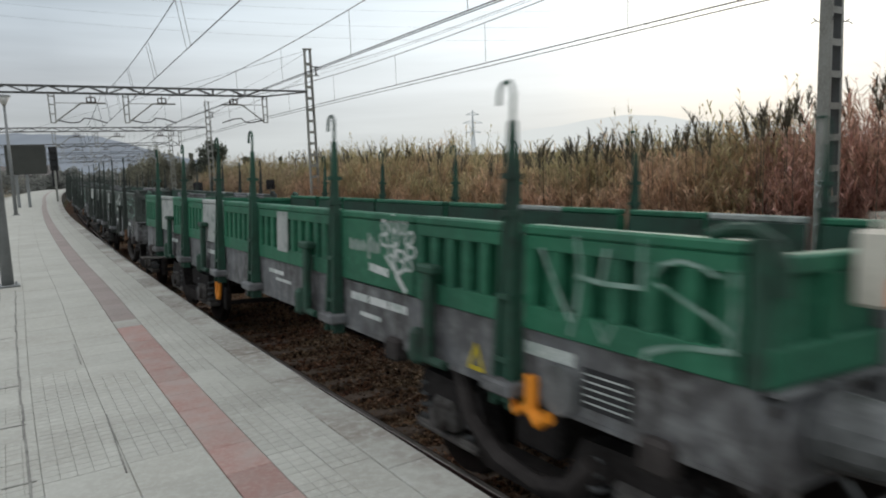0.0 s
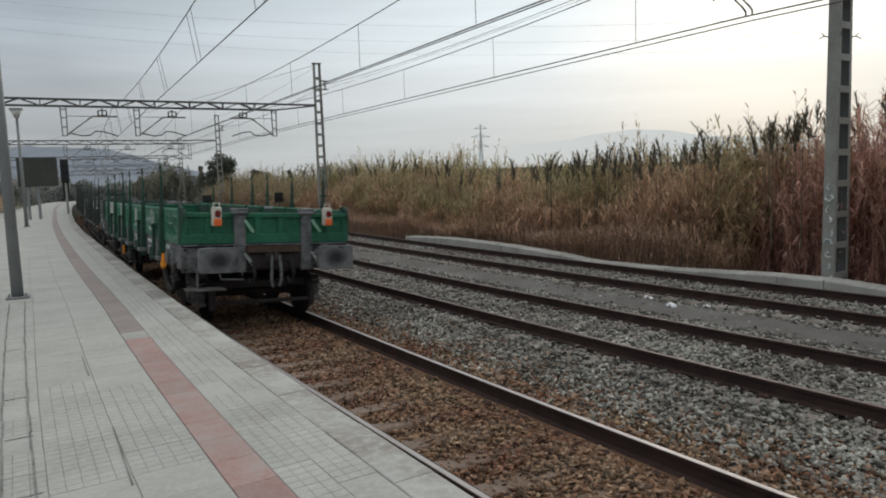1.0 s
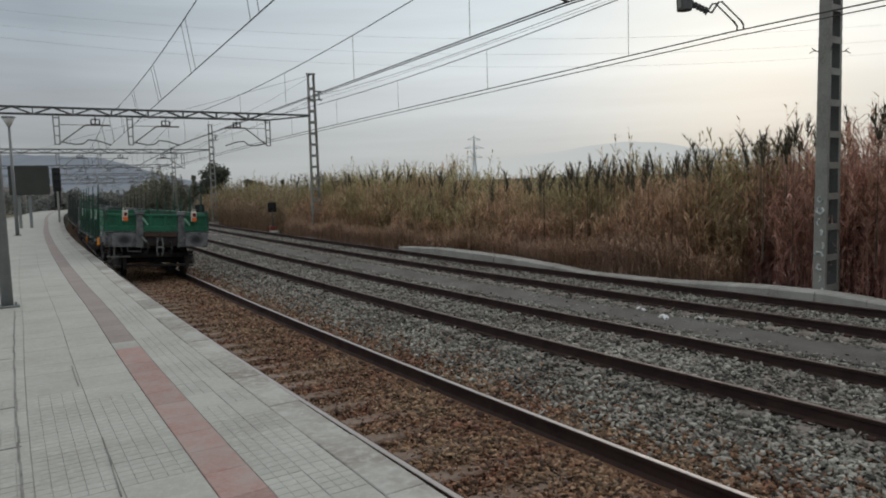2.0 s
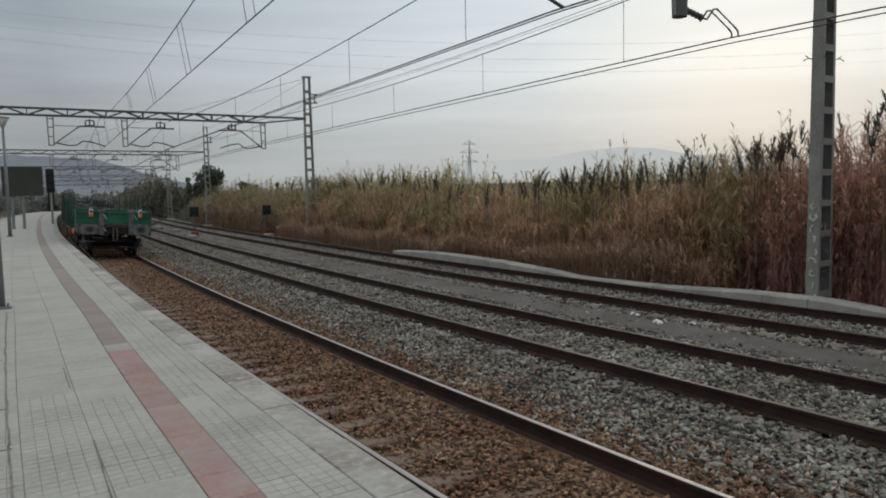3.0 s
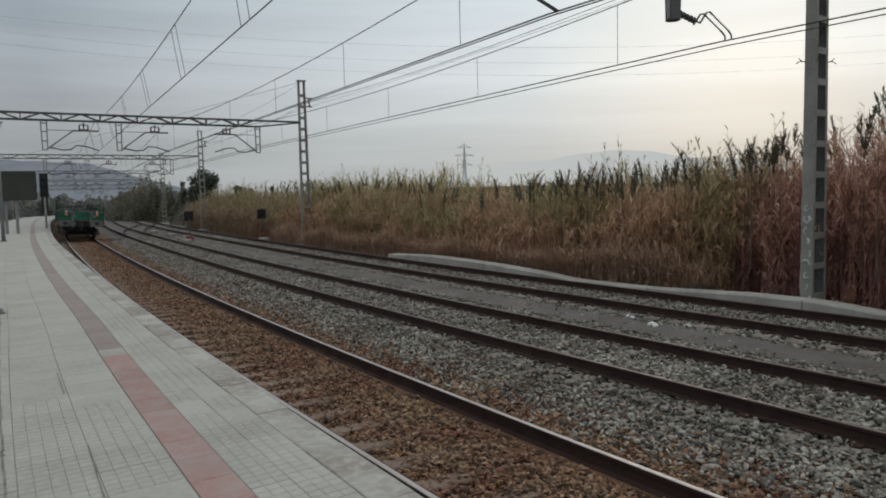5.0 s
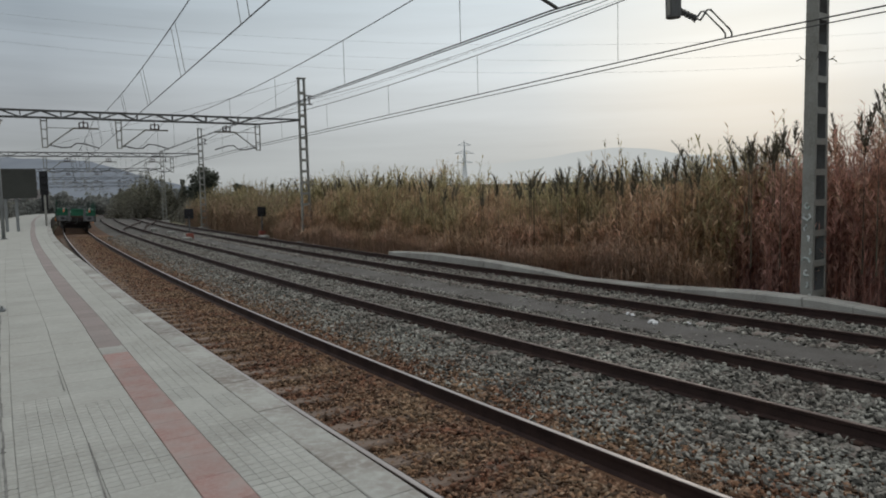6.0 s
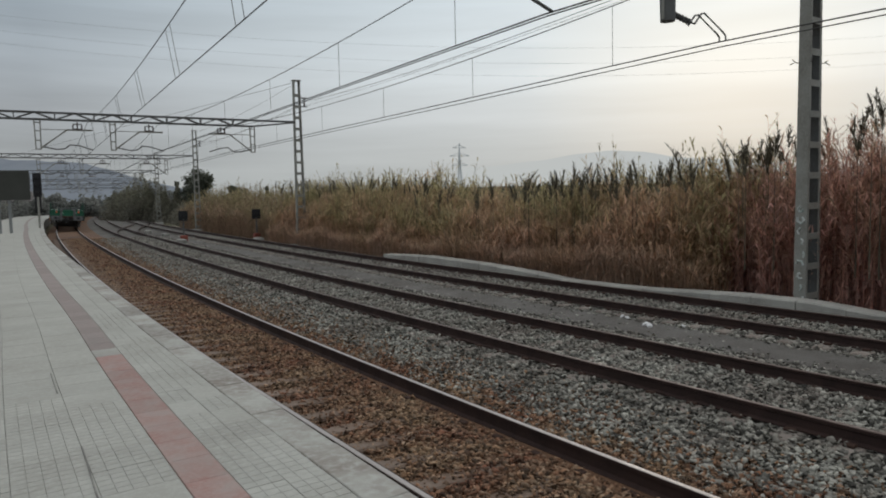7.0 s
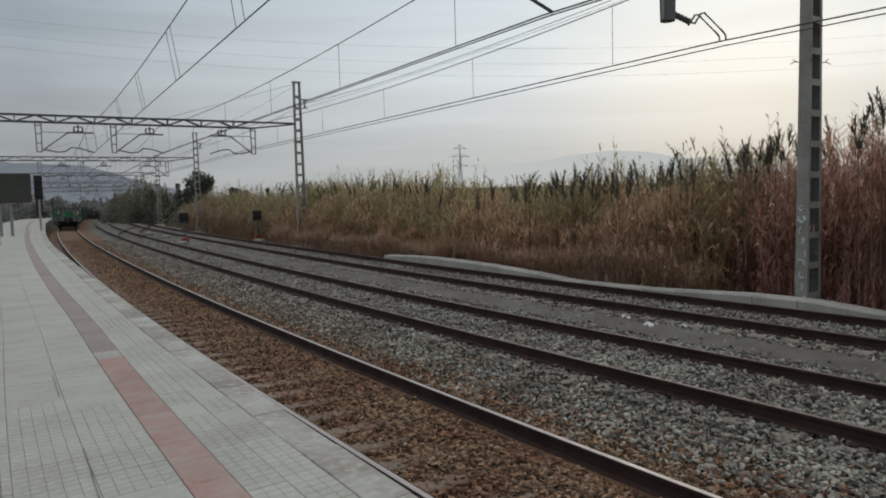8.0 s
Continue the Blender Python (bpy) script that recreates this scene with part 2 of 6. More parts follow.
# unlit hill tones, set close to the sky so haze is in them
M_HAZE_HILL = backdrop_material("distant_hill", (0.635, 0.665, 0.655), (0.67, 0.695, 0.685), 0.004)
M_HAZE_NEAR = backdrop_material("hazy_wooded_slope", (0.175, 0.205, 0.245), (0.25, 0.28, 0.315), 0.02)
M_FIELD = material("distant_embankment", (0.18, 0.20, 0.17), 1.0, dark=(0.12, 0.14, 0.11), grain=0.3, stain=0.03, amount=0.5, bump=0, spec=0)
# pylon base colour raised near white to stand for haze
M_PYLON = material("distant_pylon_steel", (0.72, 0.75, 0.77), 0.8, 0.1, bump=0)
M_PYLON_WIRE = material("weathered_aluminium_wire", (0.30, 0.31, 0.32), 0.7, 0.2, bump=0)
M_HOUSE = material("distant_render_wall", (0.22, 0.22, 0.215), 0.9, grain=3, stain=0.4, bump=0, per_object=0.2)
M_ROOF = material("distant_roof", (0.14, 0.125, 0.12), 0.9, grain=3, stain=0.4, bump=0)
M_PANE = material("dark_window_pane", (0.03, 0.035, 0.04), 0.2, bump=0, spec=0.5)


def plant_material(name, low, mid, high, z0, z1, vary=0.3):
    """Leaves and canes: dry near the root, greener towards the tip; every leaf its own tone, and patches along the bank."""
    m = bpy.data.materials.new(name)
    m.use_nodes = True
    nt = m.node_tree
    ln = nt.links.new
    b = nt.nodes["Principled BSDF"]
    b.inputs["Roughness"].default_value, b.inputs["Specular IOR Level"].default_value = 0.75, 0.2
    co = nt.nodes.new("ShaderNodeTexCoord")
    sp = nt.nodes.new("ShaderNodeSeparateXYZ")
    ln(co.outputs["Object"], sp.inputs[0])
    mr = nt.nodes.new("ShaderNodeMapRange")
    mr.inputs["From Min"].default_value, mr.inputs["From Max"].default_value = z0, z1
    ln(sp.outputs["Z"], mr.inputs["Value"])
    gi = nt.nodes.new("ShaderNodeNewGeometry")
    jit = nt.nodes.new("ShaderNodeMapRange")
    jit.inputs["To Min"].default_value, jit.inputs["To Max"].default_value = -0.28, 0.28
    ln(gi.outputs["Random Per Island"], jit.inputs["Value"])
    big = nt.nodes.new("ShaderNodeTexNoise")
    big.inputs["Scale"].default_value = 0.42
    ln(co.outputs["Object"], big.inputs["Vector"])
    bj = nt.nodes.new("ShaderNodeMapRange")
    bj.inputs["From Min"].default_value, bj.inputs["From Max"].default_value = 0.3, 0.7
    bj.inputs["To Min"].default_value, bj.inputs["To Max"].default_value = -0.42, 0.42
    ln(big.outputs[0], bj.inputs["Value"])
    a1 = nt.nodes.new("ShaderNodeMath")
    a2 = nt.nodes.new("ShaderNodeMath")
    ln(mr.outputs[0], a1.inputs[0])
    ln(jit.outputs[0], a1.inputs[1])
    ln(a1.outputs[0], a2.inputs[0])
    ln(bj.outputs[0], a2.inputs[1])
    rp = nt.nodes.new("ShaderNodeValToRGB")
    rp.color_ramp.elements[0].position, rp.color_ramp.elements[0].color = 0.05, (*low, 1)
    rp.color_ramp.elements[1].position, rp.color_ramp.elements[1].color = 0.95, (*high, 1)
    el = rp.color_ramp.elements.new(0.5)
    el.color = (*mid, 1)
    ln(a2.outputs[0], rp.inputs[0])
    hs = nt.nodes.new("ShaderNodeHueSaturation")
    vr = nt.nodes.new("ShaderNodeMapRange")
    vr.inputs["To Min"].default_value, vr.inputs["To Max"].default_value = 1 - vary, 1 + vary
    wn = nt.nodes.new("ShaderNodeTexWhiteNoise")
    wn.noise_dimensions = "1D"
    ln(gi.outputs["Random Per Island"], wn.inputs["W"])
    ln(wn.outputs["Value"], vr.inputs["Value"])
    ln(vr.outputs[0], hs.inputs["Value"])
    ln(rp.outputs[0], hs.inputs["Color"])
    ln(hs.outputs[0], b.inputs["Base Color"])
    tr = nt.nodes.new("ShaderNodeBsdfTranslucent")
    mx = nt.nodes.new("ShaderNodeMixShader")
    mx.inputs[0].default_value = 0.55
    ln(hs.outputs[0], tr.inputs["Color"])
    ln(b.outputs[0], mx.inputs[1])
    ln(tr.outputs[0], mx.inputs[2])
    ln(mx.outputs[0], nt.nodes["Material Output"].inputs["Surface"])
    return m


# low tones: dry cane, lifted further to offset shade at the foot
M_REED = plant_material("giant_reed", (0.60, 0.41, 0.30), (0.52, 0.37, 0.24), (0.38, 0.335, 0.185), -0.3, 3.2, 0.5)
M_REED_DULL = plant_material("dull_brown_reed", (0.36, 0.25, 0.18), (0.34, 0.25, 0.165), (0.28, 0.245, 0.14), -0.3, 3.2, 0.4)
M_REED_RED = plant_material("rusty_giant_reed", (0.58, 0.36, 0.31), (0.54, 0.34, 0.255), (0.36, 0.285, 0.18), 0.2, 4.4, 0.5)
M_UNDER = plant_material("dry_undergrowth", (0.54, 0.40, 0.31), (0.55, 0.39, 0.28), (0.48, 0.355, 0.235), -0.4, 1.6, 0.5)
M_PLUME = material("dry_reed_plume", (0.14, 0.125, 0.09), 0.95, island=0.45, bump=0)
# scrub, woodland and crowns: tones lifted so haze is in the colour
M_BUSH = plant_material("dark_scrub", (0.20, 0.19, 0.155), (0.22, 0.21, 0.165), (0.24, 0.235, 0.18), 0.0, 4.0)
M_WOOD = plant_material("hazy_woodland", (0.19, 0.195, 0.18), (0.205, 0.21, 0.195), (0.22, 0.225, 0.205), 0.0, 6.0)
M_TREE = plant_material("dark_pine_crown", (0.09, 0.10, 0.085), (0.11, 0.12, 0.10), (0.13, 0.14, 0.11), 1.0, 7.0)


# ------------------------------------------------------------------ the line of the tracks
STEP = 0.25
_s = np.arange(-60.0, 420.0, STEP)
_k = np.where(_s < 0, 0.00441, np.where(_s < 35, 0.00441 - 0.0001013 * _s, 0.00086))
_i0 = int(round(60 / STEP))
_h = np.cumsum(_k) * STEP
_h = 0.637 - (_h - _h[_i0])
_x, _y = np.cumsum(-np.sin(_h)) * STEP, np.cumsum(np.cos(_h)) * STEP
_x, _y = _x - _x[_i0] + 4.671, _y - _y[_i0]


def heading(s):
    return float(np.interp(s, _s, _h))


def P(s, off, z=0.0):
    """A point s metres along the near track, off metres to its right."""
    h = heading(s)
    return Vector((float(np.interp(s, _s, _x)) + off * math.cos(h), float(np.interp(s, _s, _y)) + off * math.sin(h), z))


def at(s, off, z=0.0, turn=0.0):
    """A pose on the line: x to the right of the track, y along it."""
    return Matrix.Translation(P(s, off, z)) @ Matrix.Rotation(heading(s) + turn, 4, "Z")


# ------------------------------------------------------------------ mesh helpers
def part(name, bm, mat, parent=None, label="", smooth=False):
    me = bpy.data.meshes.new(name)
    bmesh.ops.recalc_face_normals(bm, faces=bm.faces)
    bm.to_mesh(me)
    bm.free()
    if smooth:
        me.shade_smooth()
    me.materials.append(mat)
    ob = new(name, me)
    if parent is not None:
        ob.parent = parent
    return tagged(ob, label)


def thing(name, label, category, group="", m=None, kind=""):
    ob = tagged(new(name), label, category, group, kind)
    ob.empty_display_size = 0.2
    if m is not None:
        ob.matrix_basis = m
    return ob


def box(bm, lo, hi, bevel=0.0, m=None):
    c, d = [(a + b) / 2 for a, b in zip(lo, hi)], [abs(b - a) for a, b in zip(lo, hi)]
    r = bmesh.ops.create_cube(bm, size=1.0)
    vs = r["verts"]
    for v in vs:
        v.co = Vector((c[0] + v.co.x * d[0], c[1] + v.co.y * d[1], c[2] + v.co.z * d[2]))
    if bevel:
        es = list({e for v in vs for e in v.link_edges})
        out = bmesh.ops.bevel(bm, geom=es, offset=min(bevel, min(d) * 0.45), segments=1, affect="EDGES")
        vs = list({v for f in out["faces"] for v in f.verts} | {v for v in vs if v.is_valid})
    if m is not None:
        bmesh.ops.transform(bm, matrix=m, verts=[v for v in vs if v.is_valid])
    return bm


def rod(bm, a, b, r0, r1=None, seg=8):
    """A round bar from a to b."""
    a, b = Vector(a), Vector(b)
    r1 = r0 if r1 is None else r1
    d = b - a
    q = d.to_track_quat("Z", "Y").to_matrix().to_4x4()
    bmesh.ops.create_cone(bm, cap_ends=True, segments=seg, radius1=r0, radius2=r1, depth=d.length,
                          matrix=Matrix.Translation((a + b) / 2) @ q)
    return bm


def bar(bm, a, b, w, t=None):
    """A square bar from a to b."""
    a, b = Vector(a), Vector(b)
    d = b - a
    t = t or w
    q = d.to_track_quat("Z", "Y").to_matrix().to_4x4()
    box(bm, (-w / 2, -t / 2, 0), (w / 2, t / 2, d.length), m=Matrix.Translation(a) @ q)
    return bm


def pipe(bm, pts, r, seg=6):
    """A round tube bent along points."""
    pts = [Vector(p) for p in pts]
    rings = []
    for i, p in enumerate(pts):
        d = (pts[min(i + 1, len(pts) - 1)] - pts[max(i - 1, 0)]).normalized()
        u = d.cross(Vector((1, 0.013, 0)) if abs(d.x) < 0.9 else Vector((0, 1, 0.013))).normalized()
        v = d.cross(u)
        rings.append([bm.verts.new(p + (u * math.cos(6.2832 * k / seg) + v * math.sin(6.2832 * k / seg)) * r) for k in range(seg)])
    for a, b in zip(rings[:-1], rings[1:]):
        for k in range(seg):
            bm.faces.new((a[k], a[(k + 1) % seg], b[(k + 1) % seg], b[k]))
    bm.faces.new(rings[0][::-1])
    bm.faces.new(rings[-1])
    return bm


def B():
    return bmesh.new()


def sweep(profile, s0, s1, step=1.0, closed=True):
    """A section of (off, z) swept along the line."""
    bm = B()
    n = max(1, int(round((s1 - s0) / step)))
    rows = []
    for i in range(n + 1):
        s = s0 + (s1 - s0) * i / n
        rows.append([bm.verts.new(P(s, o, z)) for o, z in profile])
    m = len(profile)
    for a, b in zip(rows[:-1], rows[1:]):
        for j in range(m if closed else m - 1):
            bm.faces.new((a[j], a[(j + 1) % m], b[(j + 1) % m], b[j]))
    if closed:
        bm.faces.new(rows[0][::-1])
        bm.faces.new(rows[-1])
    return bm


def soup(name, verts, faces, mat):
    """A mesh from numpy arrays: verts (n, 3), faces (m, 3 or 4)."""
    me = bpy.data.meshes.new(name)
    k = faces.shape[1]
    me.vertices.add(len(verts))
    me.vertices.foreach_set("co", np.ascontiguousarray(verts, dtype=np.float32).ravel())
    me.loops.add(faces.size)
    me.loops.foreach_set("vertex_index", np.ascontiguousarray(faces, dtype=np.int32).ravel())
    me.polygons.add(len(faces))
    me.polygons.foreach_set("loop_start", np.arange(0, faces.size, k, dtype=np.int32))
    me.update(calc_edges=True)
    me.materials.append(mat)
    return new(name, me)


def line_points(s, off):
    """Arrays of places on the line."""
    h = np.interp(s, _s, _h)
    return np.interp(s, _s, _x) + off * np.cos(h), np.interp(s, _s, _y) + off * np.sin(h)


# ------------------------------------------------------------------ ground and distance
bm = B()
bmesh.ops.create_grid(bm, x_segments=40, y_segments=40, size=3800)
for v in bm.verts:
    v.co.z = -0.5
tagged(part("ground", bm, M_EARTH), "dry earth and weeds beside the railway", "ground", kind="structure")


def ridge(name, mat, x0, x1, y, heights, label, rough=6.0, depth=500):
    """A rolling hill range that stands far off."""
    bm = B()
    n = 90
    rows = []
    for i in range(n + 1):
        u = i / n
        x = x0 + (x1 - x0) * u
        h = float(np.interp(u, np.linspace(0, 1, len(heights)), heights)) + rough * noise.noise(Vector((x * 0.006, y * 0.01, 3))) + rough * 0.4 * noise.noise(Vector((x * 0.03, 1, 7)))
        h = max(h, 0.5)
        rows.append([bm.verts.new((x, y + d * depth, -1 + h * z)) for d, z in ((-0.6, 0.0), (-0.25, 0.62), (0, 1.0), (0.4, 0.7), (1, 0.0))])
    for a, b in zip(rows[:-1], rows[1:]):
        for j in range(4):
            bm.faces.new((a[j], b[j], b[j + 1], a[j + 1]))
    return tagged(part(name, bm, mat, smooth=True), label, "hills", kind="structure")


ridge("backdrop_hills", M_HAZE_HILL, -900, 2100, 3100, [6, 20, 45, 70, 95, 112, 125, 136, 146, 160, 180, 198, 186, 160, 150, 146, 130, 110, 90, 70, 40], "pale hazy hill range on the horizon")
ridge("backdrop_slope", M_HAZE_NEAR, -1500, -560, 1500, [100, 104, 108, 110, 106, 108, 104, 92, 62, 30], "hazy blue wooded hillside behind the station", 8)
bm = B()
box(bm, (-70, 420, -0.6), (700, 470, 7.2))
box(bm, (-70, 418, 7.2), (700, 420, 8.3))
for i in range(30):
    box(bm, (-60 + i * 25, 417.6, 8.3), (-59.5 + i * 25, 418.2, 9.6))
tagged(part("embankment", bm, M_FIELD), "distant road embankment across the plain", "embankment", kind="structure")


def pylon(x, y, h, m=M_PYLON):
    t = thing("power_pylon", "distant grey lattice electricity pylon with three crossarms", "pylon", m=pose(x, y, -0.5, 0, 0, 20))
    bm = B()
    w = h * 0.055
    for sx in (-1, 1):
        for sy in (-1, 1):
            bar(bm, (sx * w, sy * w, 0), (sx * w * 0.28, sy * w * 0.28, h * 0.6), 0.34)
            bar(bm, (sx * w * 0.28, sy * w * 0.28, h * 0.6), (0, 0, h), 0.4)
    for i in range(9):
        a, b = i / 9, (i + 1) / 9
        wa, wb = w * (1 - 0.72 * a), w * (1 - 0.72 * b)
        for sx in (-1, 1):
            bar(bm, (sx * wa, -wa, a * h * 0.6), (-sx * wb, -wb, b * h * 0.6), 0.28)
            bar(bm, (sx * wa, wa, a * h * 0.6), (sx * wb, -wb, b * h * 0.6), 0.28)
    part("tower", bm, m, t)
    for z, l in ((0.62, 0.15), (0.78, 0.18), (0.92, 0.12)):
        bm = B()
        for sx in (-1, 1):
            bar(bm, (0, 0, z * h), (sx * l * h, 0, z * h), 0.4)
            bar(bm, (0, 0, (z + 0.05) * h), (sx * l * h, 0, z * h), 0.3)
        part("crossarm", bm, m, t)
    return t


pylon(12.5, 480, 40)


def power_line(z_left, z_mid, z_right, y=200.0, reach=180.0):
    """A thin conductor that sags across the plain."""
    c = (z_left + z_right - 2 * z_mid) / 2
    cu = bpy.data.curves.new("power_line", "CURVE")
    cu.dimensions, cu.bevel_depth, cu.bevel_resolution = "3D", 0.022, 0
    sp = cu.splines.new("POLY")
    sp.points.add(40)
    for i in range(41):
        u = i / 20 - 1
        sp.points[i].co = (u * reach, y, z_mid + (z_right - z_left) / 2 * u + c * u * u, 1)
    cu.materials.append(M_PYLON_WIRE)
    return tagged(new("power_line", cu), "thin grey high-voltage conductor sagging across the sky", "power line", "power lines")


for z in (0.0, 3.5, 7.8):
    power_line(57.7 + z, 37.3 + z, 41.1 + z)


# ------------------------------------------------------------------ track bed
T_OFF = (0.0, 4.21, 8.60)
bed = sweep([(-2.2, -0.9), (-1.62, -0.30), (-1.0, -0.195), (1.05, -0.195), (1.55, -0.27), (2.3, -0.27)], -20, 330, 2.0, closed=False)
tagged(part("ballast_bed_near", bed, M_BALLAST_RUST), "rust-brown ballast bed of the nearest track", "ballast", kind="structure")
bed = sweep([(2.3, -0.27), (3.1, -0.23), (5.4, -0.23), (6.15, -0.26), (7.25, -0.26), (7.7, -0.23), (9.7, -0.23), (10.3, -0.3), (11.2, -0.45)], -20, 330, 2.0, closed=False)
tagged(part("ballast_bed_far", bed, M_BALLAST_BED), "grey ballast bed of the outer tracks", "ballast", kind="structure")
walkway = sweep([(6.12, -0.30), (6.16, -0.205), (7.22, -0.20), (7.28, -0.30)], -20, 60, 1.0)
tagged(part("walkway", walkway, M_WALKWAY), "grey compacted gravel walkway between two tracks", "walkway", kind="structure")

RAIL = [(-0.07, -0.172), (0.07, -0.172), (0.07, -0.160), (0.018, -0.140), (0.010, -0.048), (0.036, -0.036), (0.036, -0.004),
        (-0.036, -0.004), (-0.036, -0.036), (-0.010, -0.048), (-0.018, -0.140), (-0.07, -0.160)]
CAP = [(-0.026, -0.004), (0.026, -0.004), (0.021, 0.0), (-0.021, 0.0)]


def sleeper_mesh(mat):
    bm = B()
    box(bm, (-1.3, -0.125, -0.37), (1.3, 0.125, -0.176), 0.02)
    me = bpy.data.meshes.new("sleeper")
    bm.to_mesh(me)
    bm.free()
    me.materials.append(mat)
    return me


def clip_mesh():
    bm = B()
    box(bm, (-0.16, -0.06, -0.178), (-0.08, 0.06, -0.14), 0.012)
    box(bm, (0.08, -0.06, -0.178), (0.16, 0.06, -0.14), 0.012)
    me = bpy.data.meshes.new("rail_clip")
    bm.to_mesh(me)
    bm.free()
    me.materials.append(M_CLIP)
    return me


SLEEPER, SLEEPER_RUST, CLIP = sleeper_mesh(M_SLEEPER), sleeper_mesh(M_SLEEPER_RUST), clip_mesh()


def track(name, off, label, cap, s_end, sleepers, cant=0.0):
    t = thing(name, label, "railway track", kind="structure")
    for side in (-0.868, 0.868):
        lift = -cant if side > 0 else cant
        o0 = side + (0.06 if side > 0 else -0.037) * (cant / 0.03)
        r = part("rail", sweep([(off + o0 + o, z + lift) for o, z in RAIL], -20, s_end, 1.0), M_RAIL, t, "rust-brown steel rail")
        part("rail_head", sweep([(off + o0 + o, z + lift) for o, z in CAP], -20, s_end, 1.0), cap, r, "worn running surface of the rail")
    for i in range(sleepers):
        ob = new("sleeper", SLEEPER_RUST if cant else SLEEPER)
        ob.parent = t
        ob.matrix_basis = at(0.6 * i - 14.0, off) @ Matrix.Rotation(cant / 0.868, 4, "Y")
        if 22 < i < 65:
            for side in (-0.868, 0.868):
                c = new("rail_clip", CLIP)
                c.parent = t
                c.matrix_basis = at(0.6 * i - 14.0, off + side, cant if side < 0 else -cant)
    return t


track("track_1", T_OFF[0], "railway track with shiny rail heads in rusty ballast", M_RAIL_TOP, 330, 125, 0.03)
track("track_2", T_OFF[1], "railway track with dull rails in grey ballast", M_RAIL_WORN, 330, 125)
track("track_3", T_OFF[2], "railway track with dark rusty rails beside the reeds", M_RAIL_WORN, 330, 125)

# turnout tongues where the outer tracks join
for a, b, s0, s1 in ((4.21, 8.60, 62, 104), (8.60, 4.21, 118, 160)):
    t = thing("crossover", "railway crossover linking the two outer tracks", "railway track", kind="structure")
    for side in (-0.868, 0.868):
        bm = B()
        rows = []
        for i in range(31):
            u = i / 30
            o = a + (b - a) * (u * u * (3 - 2 * u)) + side
            rows.append([bm.verts.new(P(s0 + (s1 - s0) * u, o + dx, z + 0.002)) for dx, z in ((-0.04, -0.17), (0.04, -0.17), (0.036, 0), (-0.036, 0))])
        for p, q in zip(rows[:-1], rows[1:]):
            for j in range(4):
                bm.faces.new((p[j], p[(j + 1) % 4], q[(j + 1) % 4], q[j]))
        part("rail", bm, M_RAIL, t)


def stones(name, count, s_range, bands, mat, label, size=(0.02, 0.046), seed=1):
    """Broken ballast: bands are (off0, off1, z0, z1, share)."""
    rng = np.random.default_rng(seed)
    share = np.array([b[4] for b in bands], float)
    pick = rng.choice(len(bands), count, p=share / share.sum())
    bb = np.array([b[:4] for b in bands])[pick]
    u = rng.random(count)
    off = bb[:, 0] + (bb[:, 1] - bb[:, 0]) * u
    z = bb[:, 2] + (bb[:, 3] - bb[:, 2]) * u + rng.normal(0, 0.012, count)
    s = s_range[0] + (s_range[1] - s_range[0]) * rng.random(count) ** 1.9
    x, y = line_points(s, off)
    cube = np.array([(-1, -1, -1), (1, -1, -1), (1, 1, -1), (-1, 1, -1), (-1, -1, 1), (1, -1, 1), (1, 1, 1), (-1, 1, 1)], float)
    v = cube[None] * (0.45 + 0.8 * rng.random((count, 8, 3)))
    r = rng.uniform(size[0], size[1], (count, 1, 1)) * np.stack([np.ones(count), rng.uniform(0.4, 0.9, count), rng.uniform(0.17, 0.40, count)], 1)[:, None, :]
    v = v * r
    q = rng.normal(size=(count, 4))
    q[:, 1:3] *= 0.27
    q /= np.linalg.norm(q, axis=1, keepdims=True)
    w, a, b, c = q.T
    rot = np.stack([1 - 2 * (b * b + c * c), 2 * (a * b - w * c), 2 * (a * c + w * b),
                    2 * (a * b + w * c), 1 - 2 * (a * a + c * c), 2 * (b * c - w * a),
                    2 * (a * c - w * b), 2 * (b * c + w * a), 1 - 2 * (a * a + b * b)], 1).reshape(-1, 3, 3)
    v = np.einsum("nij,nkj->nki", rot, v) + np.stack([x, y, z], 1)[:, None, :]
    f = np.array([(4, 5, 6, 7), (0, 1, 5, 4), (1, 2, 6, 5), (2, 3, 7, 6), (3, 0, 4, 7)])     # the underside stays open in the bed
    faces = (f[None] + 8 * np.arange(count)[:, None, None]).reshape(-1, 4)
    return tagged(soup(name, v.reshape(-1, 3), faces, mat), label, "ballast", kind="stuff")


stones("rusty_ballast", 110000, (1.5, 62), [(-1.6, -0.9, -0.27, -0.21, 8), (-0.8, 0.5, -0.178, -0.178, 29), (0.5, 0.8, -0.192, -0.2, 8), (0.92, 1.7, -0.21, -0.25, 14), (1.7, 2.3, -0.25, -0.235, 7), (2.3, 3.0, -0.235, -0.205, 1.6)],
       M_STONE_RUST, "rust-brown broken ballast stones round the nearest track", (0.014, 0.033), seed=2)
